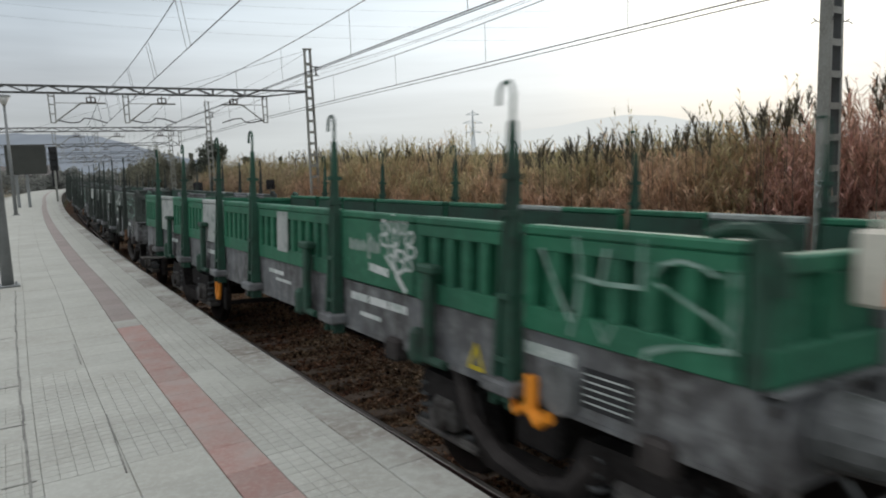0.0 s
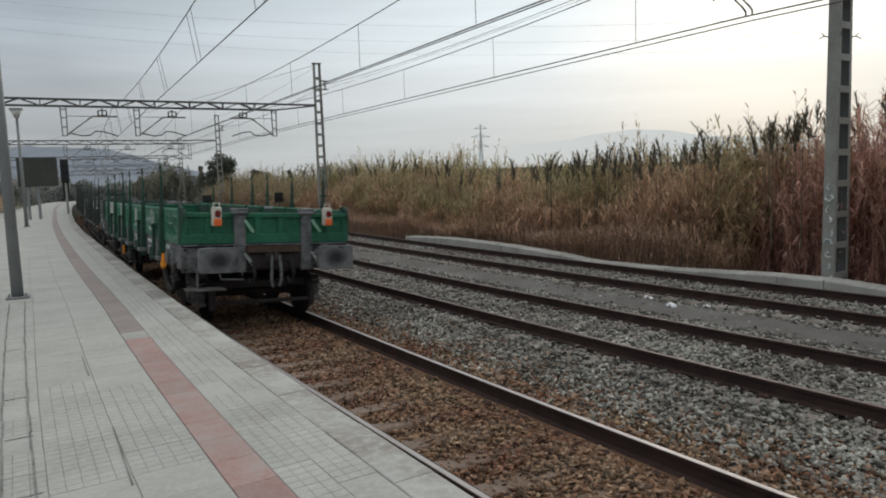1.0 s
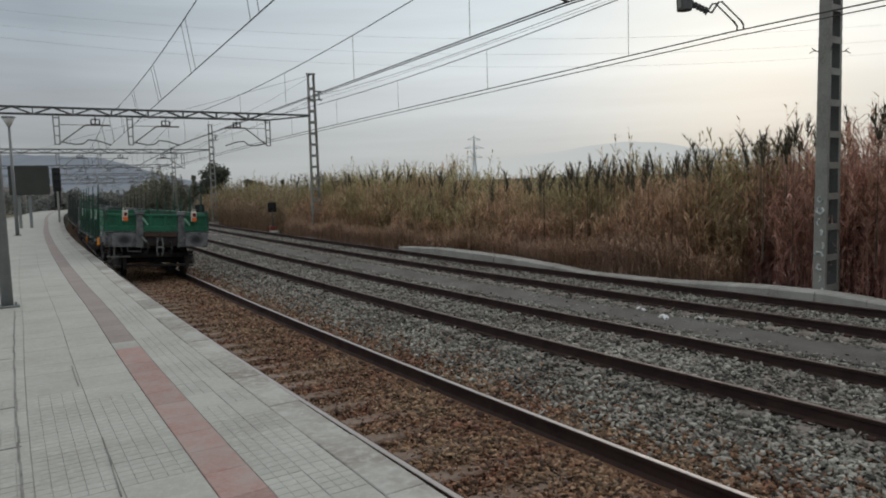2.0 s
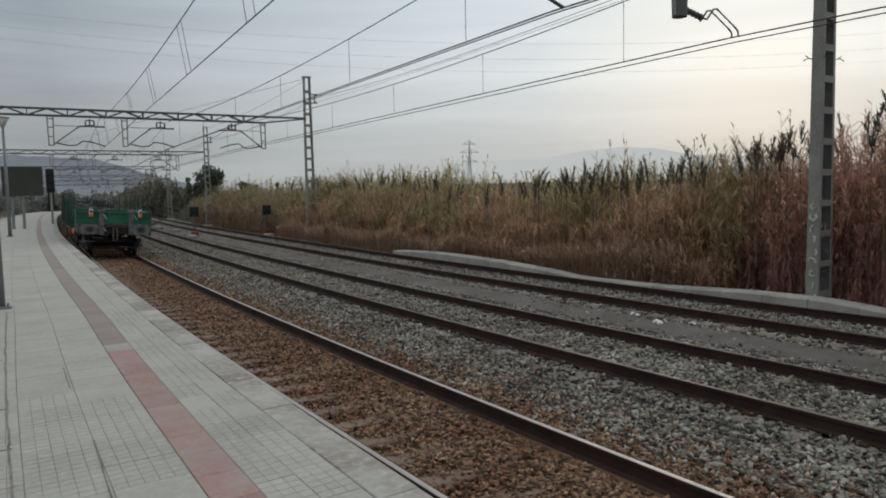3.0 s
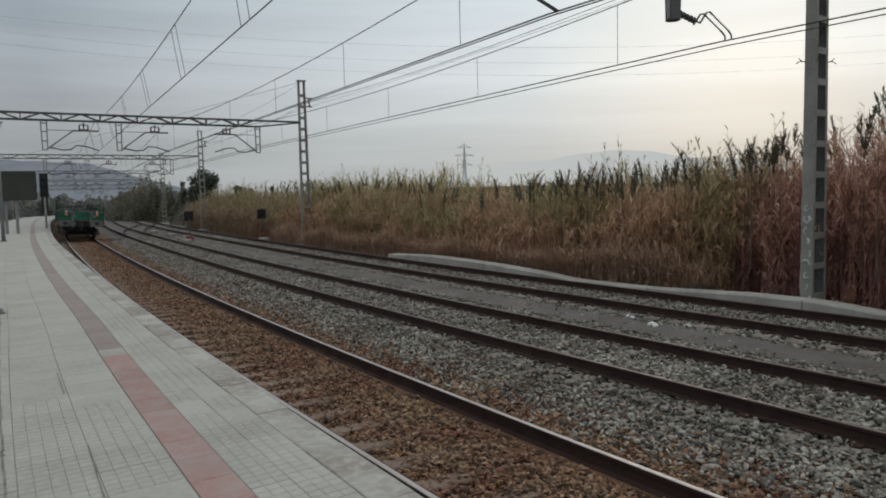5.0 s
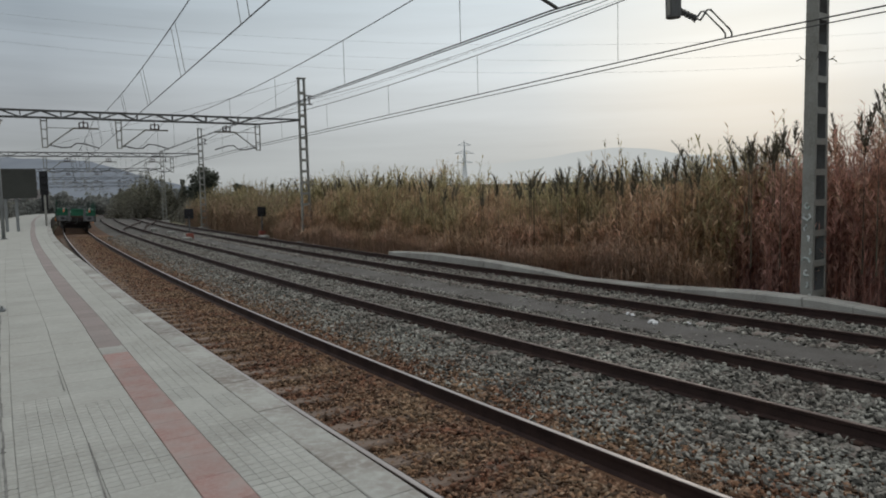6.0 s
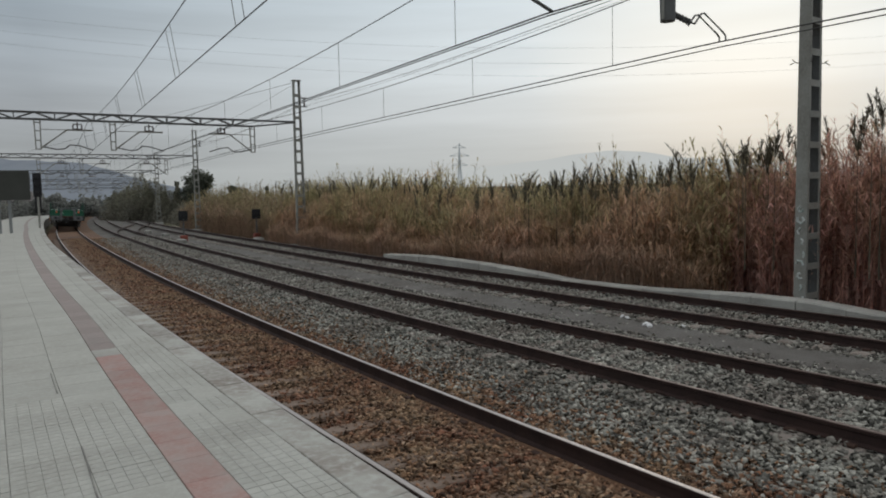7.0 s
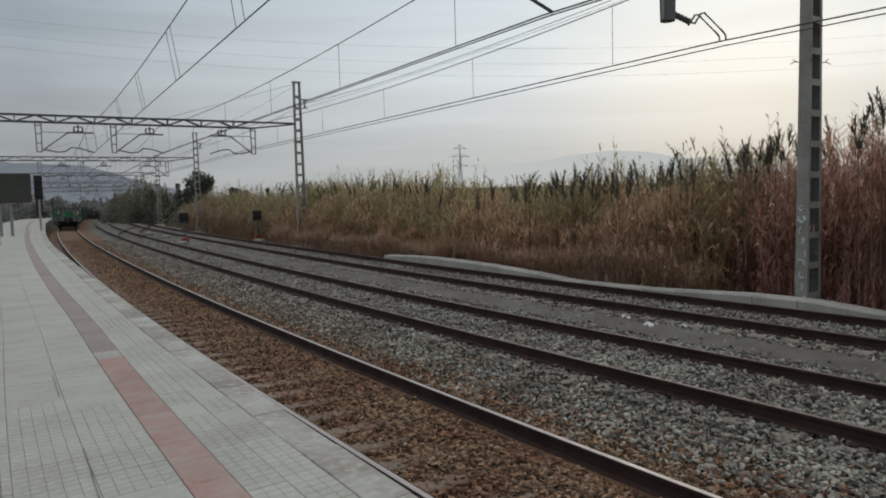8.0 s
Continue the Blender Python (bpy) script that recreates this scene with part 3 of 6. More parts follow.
stones("grey_ballast", 135000, (1.5, 60), [(1.25, 1.8, -0.24, -0.245, 3), (1.8, 2.4, -0.245, -0.225, 11), (2.4, 3.2, -0.23, -0.21, 18), (2.75, 3.25, -0.178, -0.176, 5), (3.42, 5.0, -0.174, -0.174, 26), (5.15, 5.6, -0.176, -0.18, 6), (5.6, 6.1, -0.20, -0.22, 10), (6.05, 6.3, -0.205, -0.204, 1.2), (6.3, 7.0, -0.203, -0.203, 0.25), (7.05, 7.3, -0.20, -0.20, 1.6), (7.25, 7.7, -0.22, -0.18, 8), (7.8, 9.4, -0.174, -0.174, 20), (9.5, 10.0, -0.21, -0.25, 8)],
       M_STONE_GREY, "grey broken ballast stones round the outer tracks", (0.017, 0.040), seed=3)

# sparser ballast further back along the platform
stones("rusty_ballast_back", 5000, (1.5, -19), [(-1.6, -0.9, -0.27, -0.21, 8), (-0.8, 0.8, -0.185, -0.185, 20), (0.92, 2.3, -0.22, -0.26, 14)],
       M_STONE_RUST, "rust-brown broken ballast stones round the nearest track", (0.03, 0.05), seed=5)
stones("grey_ballast_back", 5000, (1.5, -19), [(1.8, 3.2, -0.25, -0.21, 12), (3.42, 6.1, -0.20, -0.23, 18), (7.25, 10.0, -0.23, -0.23, 16)],
       M_STONE_GREY, "grey broken ballast stones round the outer tracks", (0.03, 0.05), seed=6)

# ------------------------------------------------------------------ low kerb by the reeds
kerb = thing("concrete_trough", "long pale uneven concrete cable trough along the reed bank", "cable trough")


def trough_top(s):
    """Height of the settled trough lids along the bank."""
    return float(np.interp(s, [-6, 2, 6, 8.6, 9.2, 9.9, 11.3, 12.4, 13.8, 15.6, 16.7, 17.8, 18.9, 20.5, 22.2, 24.5, 26, 28],
                           [0.06, 0.10, 0.05, 0.03, 0.09, 0.125, 0.115, 0.06, -0.005, -0.03, -0.05, 0.035, 0.085, 0.14, 0.17, 0.18, 0.14, 0.06]))


for i in range(-10, 24):
    s0 = 4.0 + i * 1.0
    bm = B()
    rings = []
    for q in (0.006, 0.5, 0.994):
        z, wob = trough_top(s0 + q), 0.015 * math.sin(i * 1.7)
        rings.append([bm.verts.new(P(s0 + q, 10.03 + wob + o, h)) for o, h in ((-0.2, -0.5), (-0.2, z - 0.03), (-0.17, z), (0.2, z + 0.005), (0.22, z - 0.02), (0.22, -0.5))])
    for p, q in zip(rings[:-1], rings[1:]):
        for j in range(6):
            bm.faces.new((p[j], p[(j + 1) % 6], q[(j + 1) % 6], q[j]))
    bm.faces.new(rings[0][::-1])
    bm.faces.new(rings[-1])
    part("slab", bm, M_CONCRETE, kerb)

# ------------------------------------------------------------------ platform
PLAT = 0.64


def edge(s):
    """Offset of the platform edge from the near track."""
    return float(np.interp(s, [5, 7, 10, 15, 24, 31, 36, 45, 60, 72, 90, 113, 150],
                           [-1.72, -1.68, -1.63, -1.56, -1.51, -1.58, -1.65, -1.72, -1.76, -1.85, -2.1, -2.5, -3.4]))


def red(s):
    """Offset of the middle of the red guide strip."""
    return float(np.interp(s, [6, 10.5, 12, 13.5, 15.4, 21, 26.7, 37.6, 50, 65, 92, 130], [-2.61, -2.51, -2.475, -2.44, -2.425, -2.445, -2.485, -2.62, -2.78, -2.98, -3.8, -5.1]))


LEFT = -7.6
bm = B()
rows = []
for i in range(112):
    s = -16 + i * 1.5
    o = edge(s)
    rows.append([bm.verts.new(P(s, a, z)) for a, z in ((o - 0.02, -0.6), (o - 0.02, PLAT - 0.12), (o - 0.06, PLAT - 0.012), (LEFT, PLAT - 0.012), (LEFT, -0.6))])
for a, b in zip(rows[:-1], rows[1:]):
    for j in range(4):
        bm.faces.new((a[j], b[j], b[j + 1], a[j + 1]))
bm.faces.new(rows[-1])
platform = tagged(part("platform", bm, M_JOINT), "raised station platform paved with pale slabs", "platform", kind="structure")


def quad_slab(bm, s0, s1, o0a, o1a, o0b, o1b, z0, z1, gap=0.004, cross=None):
    """A slab between two stations, following the curve: o0 is its outer side, o1 its inner one."""
    g = gap
    h = cross or gap
    lo = [P(s0 + h, o0a - g, z0), P(s0 + h, o1a + g, z0), P(s1 - h, o1b + g, z0), P(s1 - h, o0b - g, z0)]
    c = min(0.006, 0.001 + 3 * gap)
    hi = [P(s0 + h + c, o0a - g - c, z1), P(s0 + h + c, o1a + g + c, z1), P(s1 - h - c, o1b + g + c, z1), P(s1 - h - c, o0b - g - c, z1)]
    mid = [Vector((v.x, v.y, z1 - c)) for v in lo]
    L = [[bm.verts.new(v) for v in ring] for ring in (lo, mid, hi)]
    for a, b in zip(L[:-1], L[1:]):
        for j in range(4):
            bm.faces.new((a[j], a[(j + 1) % 4], b[(j + 1) % 4], b[j]))
    bm.faces.new(L[2])
    return bm


# edging stones
for i in range(140):
    s0 = -16 + i * 1.0
    dz = 0.004 * math.sin(i * 2.1)
    bm = quad_slab(B(), s0, s0 + 1.0, edge(s0), edge(s0) - 0.27, edge(s0 + 1), edge(s0 + 1) - 0.27, PLAT - 0.14, PLAT + dz, 0.002)
    part("edging_slab", bm, M_COPING, platform)
# red guide strip
for i in range(150):
    s0 = -4 + i * 0.42
    o0, o1 = red(s0) + 0.135, red(s0 + 0.42) + 0.135
    bm = quad_slab(B(), s0, s0 + 0.42, o0, o0 - 0.27, o1, o1 - 0.27, PLAT - 0.03, PLAT + 0.001, 0.0008)
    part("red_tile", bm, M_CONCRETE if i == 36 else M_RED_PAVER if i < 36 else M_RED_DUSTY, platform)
bm = B()
for i in range(28):
    s0 = -15.76 + i * 0.42
    quad_slab(bm, s0, s0 + 0.42, red(s0) + 0.135, red(s0) - 0.135, red(s0) + 0.135, red(s0) - 0.135, PLAT - 0.03, PLAT + 0.001, 0.003)
for i in range(120):
    s0 = 59 + i * 0.9
    o0, o1 = red(s0) + 0.135, red(s0 + 0.9) + 0.135
    quad_slab(bm, s0, s0 + 0.9, o0, o0 - 0.27, o1, o1 - 0.27, PLAT - 0.03, PLAT + 0.001, 0.003)
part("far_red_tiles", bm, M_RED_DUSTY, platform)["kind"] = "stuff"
# pale grooved pavers: every paver is scored into small squares
rngp = random.Random(5)


def pavers(s_lo, s_hi, singles):
    joined = B()
    size = 0.42
    lanes = 12

    def bounds(k, s):
        e, r = edge(s), red(s)
        if k < 2:
            d = (r + 0.137) - (e - 0.272)
            return e - 0.272 + d * k / 2 - 0.001, e - 0.272 + d * (k + 1) / 2 + 0.001
        return r - 0.138 - 0.44 * (k - 2), r - 0.138 - 0.44 * (k - 1) + 0.002
    n = int((s_hi - s_lo) / size)
    for i in range(n):
        s0 = s_lo + i * size
        for k in range(lanes):
            (a, b), (c, d) = bounds(k, s0), bounds(k, s0 + size)
            z = PLAT - 0.001 + rngp.uniform(-0.002, 0.001)
            near = singles and 2.0 <= s0 < 11 and k < 8
            bm = B() if near else joined
            if 2.0 <= s0 < (14.5 if k < 2 else 9.3) and rngp.random() > 0.22:
                for p in range(5):
                    for q in range(3 if k < 2 else 5):
                        u0, u1 = p / 5, (p + 1) / 5
                        cut = 3 if k < 2 else 5
                        v0, v1 = q / cut, (q + 1) / cut
                        lerp = (lambda u, v: (a + (c - a) * u) * (1 - v) + (b + (d - b) * u) * v)
                        quad_slab(bm, s0 + size * u0, s0 + size * u1, lerp(u0, v0), lerp(u0, v1), lerp(u1, v0), lerp(u1, v1), z - 0.02, z, 0.0005, 0.0026)
            else:
                quad_slab(bm, s0, s0 + size, a, b, c, d, z - 0.02, z, 0.0009 if s0 < 13 else 0.0003)
            if near:
                part("paver", bm, M_PAVER, platform)
    part("far_pavers", joined, M_PAVER, platform)["kind"] = "stuff"


pavers(-15.64, 60.0, True)
bm = B()
for i in range(70):
    s0 = 60 + i * 1.2
    s1 = s0 + 1.2
    quad_slab(bm, s0, s1, edge(s0) - 0.272, red(s0) + 0.137, edge(s1) - 0.272, red(s1) + 0.137, PLAT - 0.03, PLAT - 0.001, 0.004)
    for k in range(3):
        quad_slab(bm, s0, s1, red(s0) - 0.138 - 1.0 * k, red(s0) - 1.138 - 1.0 * k, red(s1) - 0.138 - 1.0 * k, red(s1) - 1.138 - 1.0 * k, PLAT - 0.03, PLAT - 0.001, 0.004)
part("end_paving", bm, M_PAVER, platform)["kind"] = "stuff"
# dark open joints in the paving
for (oa, ob), s0, s1 in (((-3.71, -3.54), 4.0, 15.2), ((-3.86, -3.75), 4.0, 15.2), ((-3.13, -3.11), 9.7, 10.6), ((-3.19, -3.14), 6.9, 8.05)):
    bm = B()
    n = max(1, int((s1 - s0) / 0.42))
    jw = 0.008 if s1 > 12 else 0.005
    for i in range(n):
        u0, u1 = i / n, (i + 1) / n
        wob = 0.004 * math.sin(i * 2.7)
        o0, o1 = oa + (ob - oa) * u0 + wob, oa + (ob - oa) * u1 + wob
        quad_slab(bm, s0 + (s1 - s0) * u0, s0 + (s1 - s0) * u1, o0 + jw, o0 - jw, o1 + jw, o1 - jw, PLAT - 0.01, PLAT + 0.003, 0.0)
    part("open_joint", bm, M_JOINT_DARK, platform, "dark open joint")
for s0 in (5.0, 5.6, 6.5, 7.1, 8.2, 9.3, 11.4):
    bm = quad_slab(B(), s0, s0 + 0.015, -3.63, -3.80, -3.63, -3.80, PLAT - 0.01, PLAT + 0.003, 0.0)
    part("open_joint", bm, M_JOINT_DARK, platform, "dark open joint")
# far side of the island: its own edging, track and ballast
bm = sweep([(-14, -0.45), (-13, -0.25), (-8.0, -0.25), (-7.4, -0.6)], -16, 250, 2.0, closed=False)
tagged(part("ballast_bed_back", bm, M_BALLAST_BED), "ballast bed behind the island platform", "ballast", kind="structure")
track("track_4", -10.4, "railway track on the other side of the platform", M_RAIL_WORN, 250, 0)
bm = sweep([(LEFT - 0.02, PLAT - 0.14), (LEFT - 0.02, PLAT + 0.004), (LEFT + 0.4, PLAT + 0.004), (LEFT + 0.4, PLAT - 0.14)], -16, 150, 1.0)
part("rear_edging", bm, M_COPING, platform, "pale concrete edging on the far side")


# ------------------------------------------------------------------ overhead line
CONTACT, MESSENGER, BEAM = 5.05, 6.42, 6.50
GANTRIES = [-24.0, 10.4, 41.0, 71.5, 103.0, 136.0, 168.0, 200.0]
MAST_OFF = 10.97


def mast(height, near):
    """A lattice mast: two channels joined by battens. x across the track, y along it."""
    t = thing("catenary_mast", "grey steel lattice mast with sprayed marks at its foot" if near else "grey steel lattice mast of two channels and battens", "mast", "catenary masts")
    for sx in (-1, 1):
        bm = B()

        def outline(x, y):       # a channel section, its open side towards the middle of the mast
            i1, i2 = x - sx * 0.014, x - sx * 0.075
            return [(x, -y), (x, y), (i2, y), (i2, y - 0.012), (i1, y - 0.012), (i1, 0.012 - y), (i2, 0.012 - y), (i2, -y)]
        a = [bm.verts.new((x, y, -0.55)) for x, y in outline(sx * 0.282, 0.13)]
        b = [bm.verts.new((x, y, height)) for x, y in outline(sx * 0.197, 0.112)]
        for j in range(8):
            f = bm.faces.new((a[j], a[(j + 1) % 8], b[(j + 1) % 8], b[j]))
            # inner web face takes darker steel, shade inside the channel put into colour
            f.material_index = 1 if j == 4 else 0
        bm.faces.new(a[::-1])
        bm.faces.new(b)
        part("channel", bm, M_STEEL, t).data.materials.append(M_STEEL_DARK)
    k = int((height + 0.2) / 0.635)
    for i in range(k):
        z = 0.02 + i * 0.635
        u = (z + 0.55) / (height + 0.55)
        x = 0.275 - 0.085 * u - 0.01
        for y in (-0.136 + 0.02 * u, 0.136 - 0.02 * u):
            bm = B()
            box(bm, (-x, y - 0.005, z), (x, y + 0.005, z + 0.135))
            part("batten", bm, M_STEEL, t)
    bm = B()
    box(bm, (-0.5, -0.42, -0.7), (0.5, 0.42, -0.14), 0.03)
    part("footing", bm, M_CONCRETE, t)
    bm = B()
    box(bm, (-0.25, -0.16, height), (0.25, 0.16, height + 0.05), 0.01)
    part("cap_plate", bm, M_STEEL, t)
    return t


def insulator(bm, a, b, n=5, r=0.075):
    a, b = Vector(a), Vector(b)
    rod(bm, a, b, 0.025)
    for i in range(n):
        u = (i + 0.5) / n
        c = a.lerp(b, u)
        d = (b - a).normalized() * 0.02
        rod(bm, c - d, c + d, r, r * 0.6, 10)


def hanger(off, reach, parent, name="drop_bracket"):
    """A ladder-like drop post under the beam, with its bracket arm, insulators and steady arm; reach: to the wire's side."""
    d = reach
    short = abs(d) < 0.9         # the nearest one ends higher and carries a double steady arm
    bm = B()
    for dx in (-0.13, 0.13):
        bar(bm, (off + dx, 0, BEAM), (off + dx * 0.8, 0, CONTACT + (0.24 if short else 0.02)), 0.055)
    for z in (0.25, 0.45, 0.9, 1.3) if short else (0.03, 0.45, 0.9, 1.3):
        bar(bm, (off - 0.13, 0, CONTACT + z), (off + 0.13, 0, CONTACT + z), 0.05)
    h = part(name, bm, M_STEEL, parent, "grey drop post with bracket arm")
    bm = B()
    pipe(bm, [(off + d * 0.1, 0, CONTACT + (0.62 if short else 0.08)), (off + d * 1.25, 0, CONTACT + 0.98), (off + d * 2.35, 0, CONTACT + 0.98)], 0.045)
    pipe(bm, [(off + d * 0.1, 0, CONTACT + 0.98), (off + d * 1.2, 0, CONTACT + 0.98)], 0.018)
    part("arm", bm, M_STEEL, h)
    bm = B()
    insulator(bm, (off + d * 1.70, 0, CONTACT + 1.02), (off + d * 1.70, 0, MESSENGER), 3, 0.05)
    for z0, z1, w in ((1.0, 1.05, 0.22), (1.24, 1.28, 0.2)):
        box(bm, (off + d * 1.70 - w, -0.05, CONTACT + z0), (off + d * 1.70 + w, 0.05, CONTACT + z1))
    for sx in (-0.19, 0.19):
        box(bm, (off + d * 1.70 + sx - 0.03, -0.05, CONTACT + 1.05), (off + d * 1.70 + sx + 0.03, 0.05, CONTACT + 1.23))
    part("insulator", bm, M_INSULATOR, h)
    bm = B()
    if short:
        insulator(bm, (off + 0.16, 0, CONTACT + 0.34), (off + 0.62, 0, CONTACT + 0.26), 5, 0.06)
        for y in (0.0, 0.13):
            pipe(bm, [(off + 0.62, y * 0.3, CONTACT + 0.26), (off + 0.74, y, CONTACT + 0.25), (off + 0.93, y, CONTACT + 0.45), (off + 1.02, y, CONTACT + 0.47), (off + 1.58, y, CONTACT + 0.20), (off + 1.66, y, CONTACT + 0.14), (off + 1.66, y, CONTACT + 0.06)], 0.018)
        rod(bm, (off, 0, CONTACT + 0.20), (off, 0, CONTACT + 0.62), 0.125, 0.135, 12)
    else:
        insulator(bm, (off + d * 0.2, 0, CONTACT + 0.15), (off + d * 0.75, 0, CONTACT + 0.03), 4, 0.06)
        pipe(bm, [(off + d * 0.75, 0, CONTACT + 0.03), (off + d * 1.1, 0, CONTACT + 0.06), (off + d * 1.35, 0, CONTACT + 0.26), (off + d * 1.75, 0, CONTACT + 0.22), (off + d * 2.35, 0, CONTACT + 0.02)], 0.03)
    part("steady_arm", bm, M_STEEL_DARK, h)
    return h


def gantry(s, near=False):
    m1 = mast(9.15, near)
    m1.matrix_basis = at(s, MAST_OFF)
    m2 = copy_thing(m1, at(s, -13.6))
    m2["label"] = "grey steel lattice mast behind the platform"
    g = thing("gantry_beam", "grey steel truss beam spanning the tracks with wire brackets", "gantry", "catenary gantries", m=at(s, 0))
    L, Rr = -13.4, MAST_OFF - 0.2
    bm = B()
    for y in (-0.14, 0.14):
        bar(bm, (L, y, 6.83), (Rr, y, 6.83), 0.07)
        bar(bm, (L + 2, y, BEAM), (8.4, y, BEAM), 0.07)
        bar(bm, (8.4, y, BEAM), (Rr, y, 6.79), 0.06)
        bar(bm, (L, y, 6.79), (L + 2, y, BEAM), 0.06)
    part("chords", bm, M_STEEL_DARK, g)
    x, i = L + 2, 0
    bm = B()
    while x < 8.0:
        for y in (-0.14, 0.14):
            if i % 3 == 2:
                bar(bm, (x, y, BEAM), (x, y, 6.83), 0.045)
                nx = x
            else:
                nx = x + 0.85
                a, b = (BEAM, 6.83) if i % 3 == 0 else (6.83, BEAM)
                bar(bm, (x, y, a), (nx, y, b), 0.045)
        x, i = nx if i % 3 != 2 else x + 0.001, i + 1
    part("lacing", bm, M_STEEL_DARK, g)
    for off, reach in ((-1.95, 1), (1.32, 1), (8.35, -1) if not near else (6.35, 0.76), (-12.3, 1)):
        hanger(off, reach, g)
    return g


gantry(GANTRIES[0])
for s in GANTRIES[1:]:
    gantry(s, near=s == 10.4)


def wire(name, parent, f, s0, s1, r, n):
    cu = bpy.data.curves.new(name, "CURVE")
    cu.dimensions, cu.bevel_depth, cu.bevel_resolution = "3D", r, 0
    sp = cu.splines.new("POLY")
    sp.points.add(n)
    for i in range(n + 1):
        s = s0 + (s1 - s0) * i / n
        sp.points[i].co = (*f(s), 1)
    cu.materials.append(M_WIRE)
    ob = new(name, cu)
    ob.parent = parent
    return ob


def offset_at(i, kind):
    """Where the wire of a track hangs at gantry i: it zigzags, and the outermost swings in further on."""
    far = (0.35, -0.1)[i % 2]
    return ([-0.4, -0.45, 0.2, 0.0, 0.3, 0.0, 0.3, 0.0][i], [3.7, 3.62, 3.45, 3.8, 3.5, 3.8, 3.5, 3.8][i],
            [8.3, 7.75, 6.98, 6.6, 6.4, 6.4, 6.4, 6.4][i], -10.4 + far)[kind]


def strung(s, kind, z, shift=0.0):
    """A point of a wire that runs straight from gantry to gantry."""
    g = GANTRIES
    i = min(max(int(np.searchsorted(g, s, "right")) - 1, 0), len(g) - 2)
    u = (s - g[i]) / (g[i + 1] - g[i])
    v = P(g[i], offset_at(i, kind) + shift).lerp(P(g[i + 1], offset_at(i + 1, kind) + shift), u)
    v.z = z
    return v


def sag(s, low):
    for a, b in zip(GANTRIES[:-1], GANTRIES[1:]):
        if a <= s <= b:
            u = (s - a) / (b - a)
            return low * 4 * u * (1 - u)
    return 0.0


for kind in range(4):
    t = thing("catenary", "tarnished copper overhead line with droppers above a track", "overhead wire", "overhead lines")
    lean = 0.16 if kind == 0 else 0.0      # the near contact wire hangs outside its messenger
    wire("contact_wire", t, lambda s: strung(s, kind, CONTACT, lean), GANTRIES[0], GANTRIES[-1], 0.013, 240)
    if kind in (1, 2):
        wire("contact_wire", t, lambda s: strung(s, kind, CONTACT - 0.01, 0.08 if kind == 1 else 0.38), GANTRIES[0], GANTRIES[-1], 0.011, 240)
    wire("messenger_wire", t, lambda s: strung(s, kind, MESSENGER - sag(s, 0.42)), GANTRIES[0], GANTRIES[-1], 0.012, 360)
    for a, b in zip(GANTRIES[:6], GANTRIES[1:7]):
        for i in range(6):
            s = a + (b - a) * (i + 0.5) / 6
            bm = B()
            rod(bm, strung(s, kind, CONTACT, lean), strung(s, kind, MESSENGER - sag(s, 0.42)), 0.006, seg=5)
            part("dropper", bm, M_WIRE, t)
            if kind == 0:
                bm = B()
                rod(bm, strung(s + 0.5, kind, CONTACT, lean), strung(s + 0.5, kind, MESSENGER - sag(s + 0.5, 0.42)), 0.006, seg=5)
                part("dropper", bm, M_WIRE, t)
t = thing("feeder_line", "thin feeder and earth wires along the mast tops", "overhead wire")
wire("feeder_wire", t, lambda s: P(s, MAST_OFF - 0.15, 8.95 - sag(s, 0.35)), GANTRIES[2], GANTRIES[-1], 0.008, 200)
wire("feeder_wire", t, lambda s: P(s, MAST_OFF + 0.45, 8.0 - sag(s, 0.4)), GANTRIES[0], GANTRIES[-1], 0.010, 200)
wire("earth_wire", t, lambda s: P(s, MAST_OFF - 0.05, 7.6 - sag(s, 0.25)), GANTRIES[0], GANTRIES[-1], 0.006, 200)
wire("stay_wire", t, lambda s: P(41.0, MAST_OFF, 9.1).lerp(P(136.0, -13.6, 9.1), (s - 41) / 95), 41.0, 136.0, 0.010, 20)
for s in GANTRIES[1:6]:
    k = thing("feeder_bracket", "bracket with brown insulators on a mast head", "insulator", m=at(s, MAST_OFF))
    bm = B()
    box(bm, (0.18, -0.04, 8.18), (0.62, 0.04, 8.24))
    part("upper_bracket", bm, M_STEEL_DARK, k)
    bm = B()
    box(bm, (0.18, -0.04, 7.70), (0.62, 0.04, 7.75))
    part("lower_bracket", bm, M_STEEL_DARK, k)
    bm = B()
    insulator(bm, (0.45, 0, 8.18), (0.45, 0, 7.75), 4, 0.09)
    part("insulator", bm, M_INSULATOR, k)

guard = thing("climbing_guard", "thin spiked steel anti-climb bracket round a mast", "bracket", m=at(10.4, MAST_OFF, 4.95))
for sx, sy in ((-1, 0.3), (-1, -0.4), (1, 0.35), (1, -0.3)):
    bm = B()
    pipe(bm, [(sx * 0.2, sy * 0.3, 0), (sx * 0.34, sy * 0.5, 0.02), (sx * 0.42, sy * 0.65, -0.03)], 0.011, 5)
    pipe(bm, [(sx * 0.3, sy * 0.45, 0.02), (sx * 0.37, sy * 0.6, 0.08)], 0.009, 5)
    part("spike", bm, M_STEEL_DARK, guard)

# sprayed marks on the foot of the near mast
marks = thing("sprayed_marks", "white sprayed scribbles on the mast foot", "graffiti", m=at(10.4, MAST_OFF))
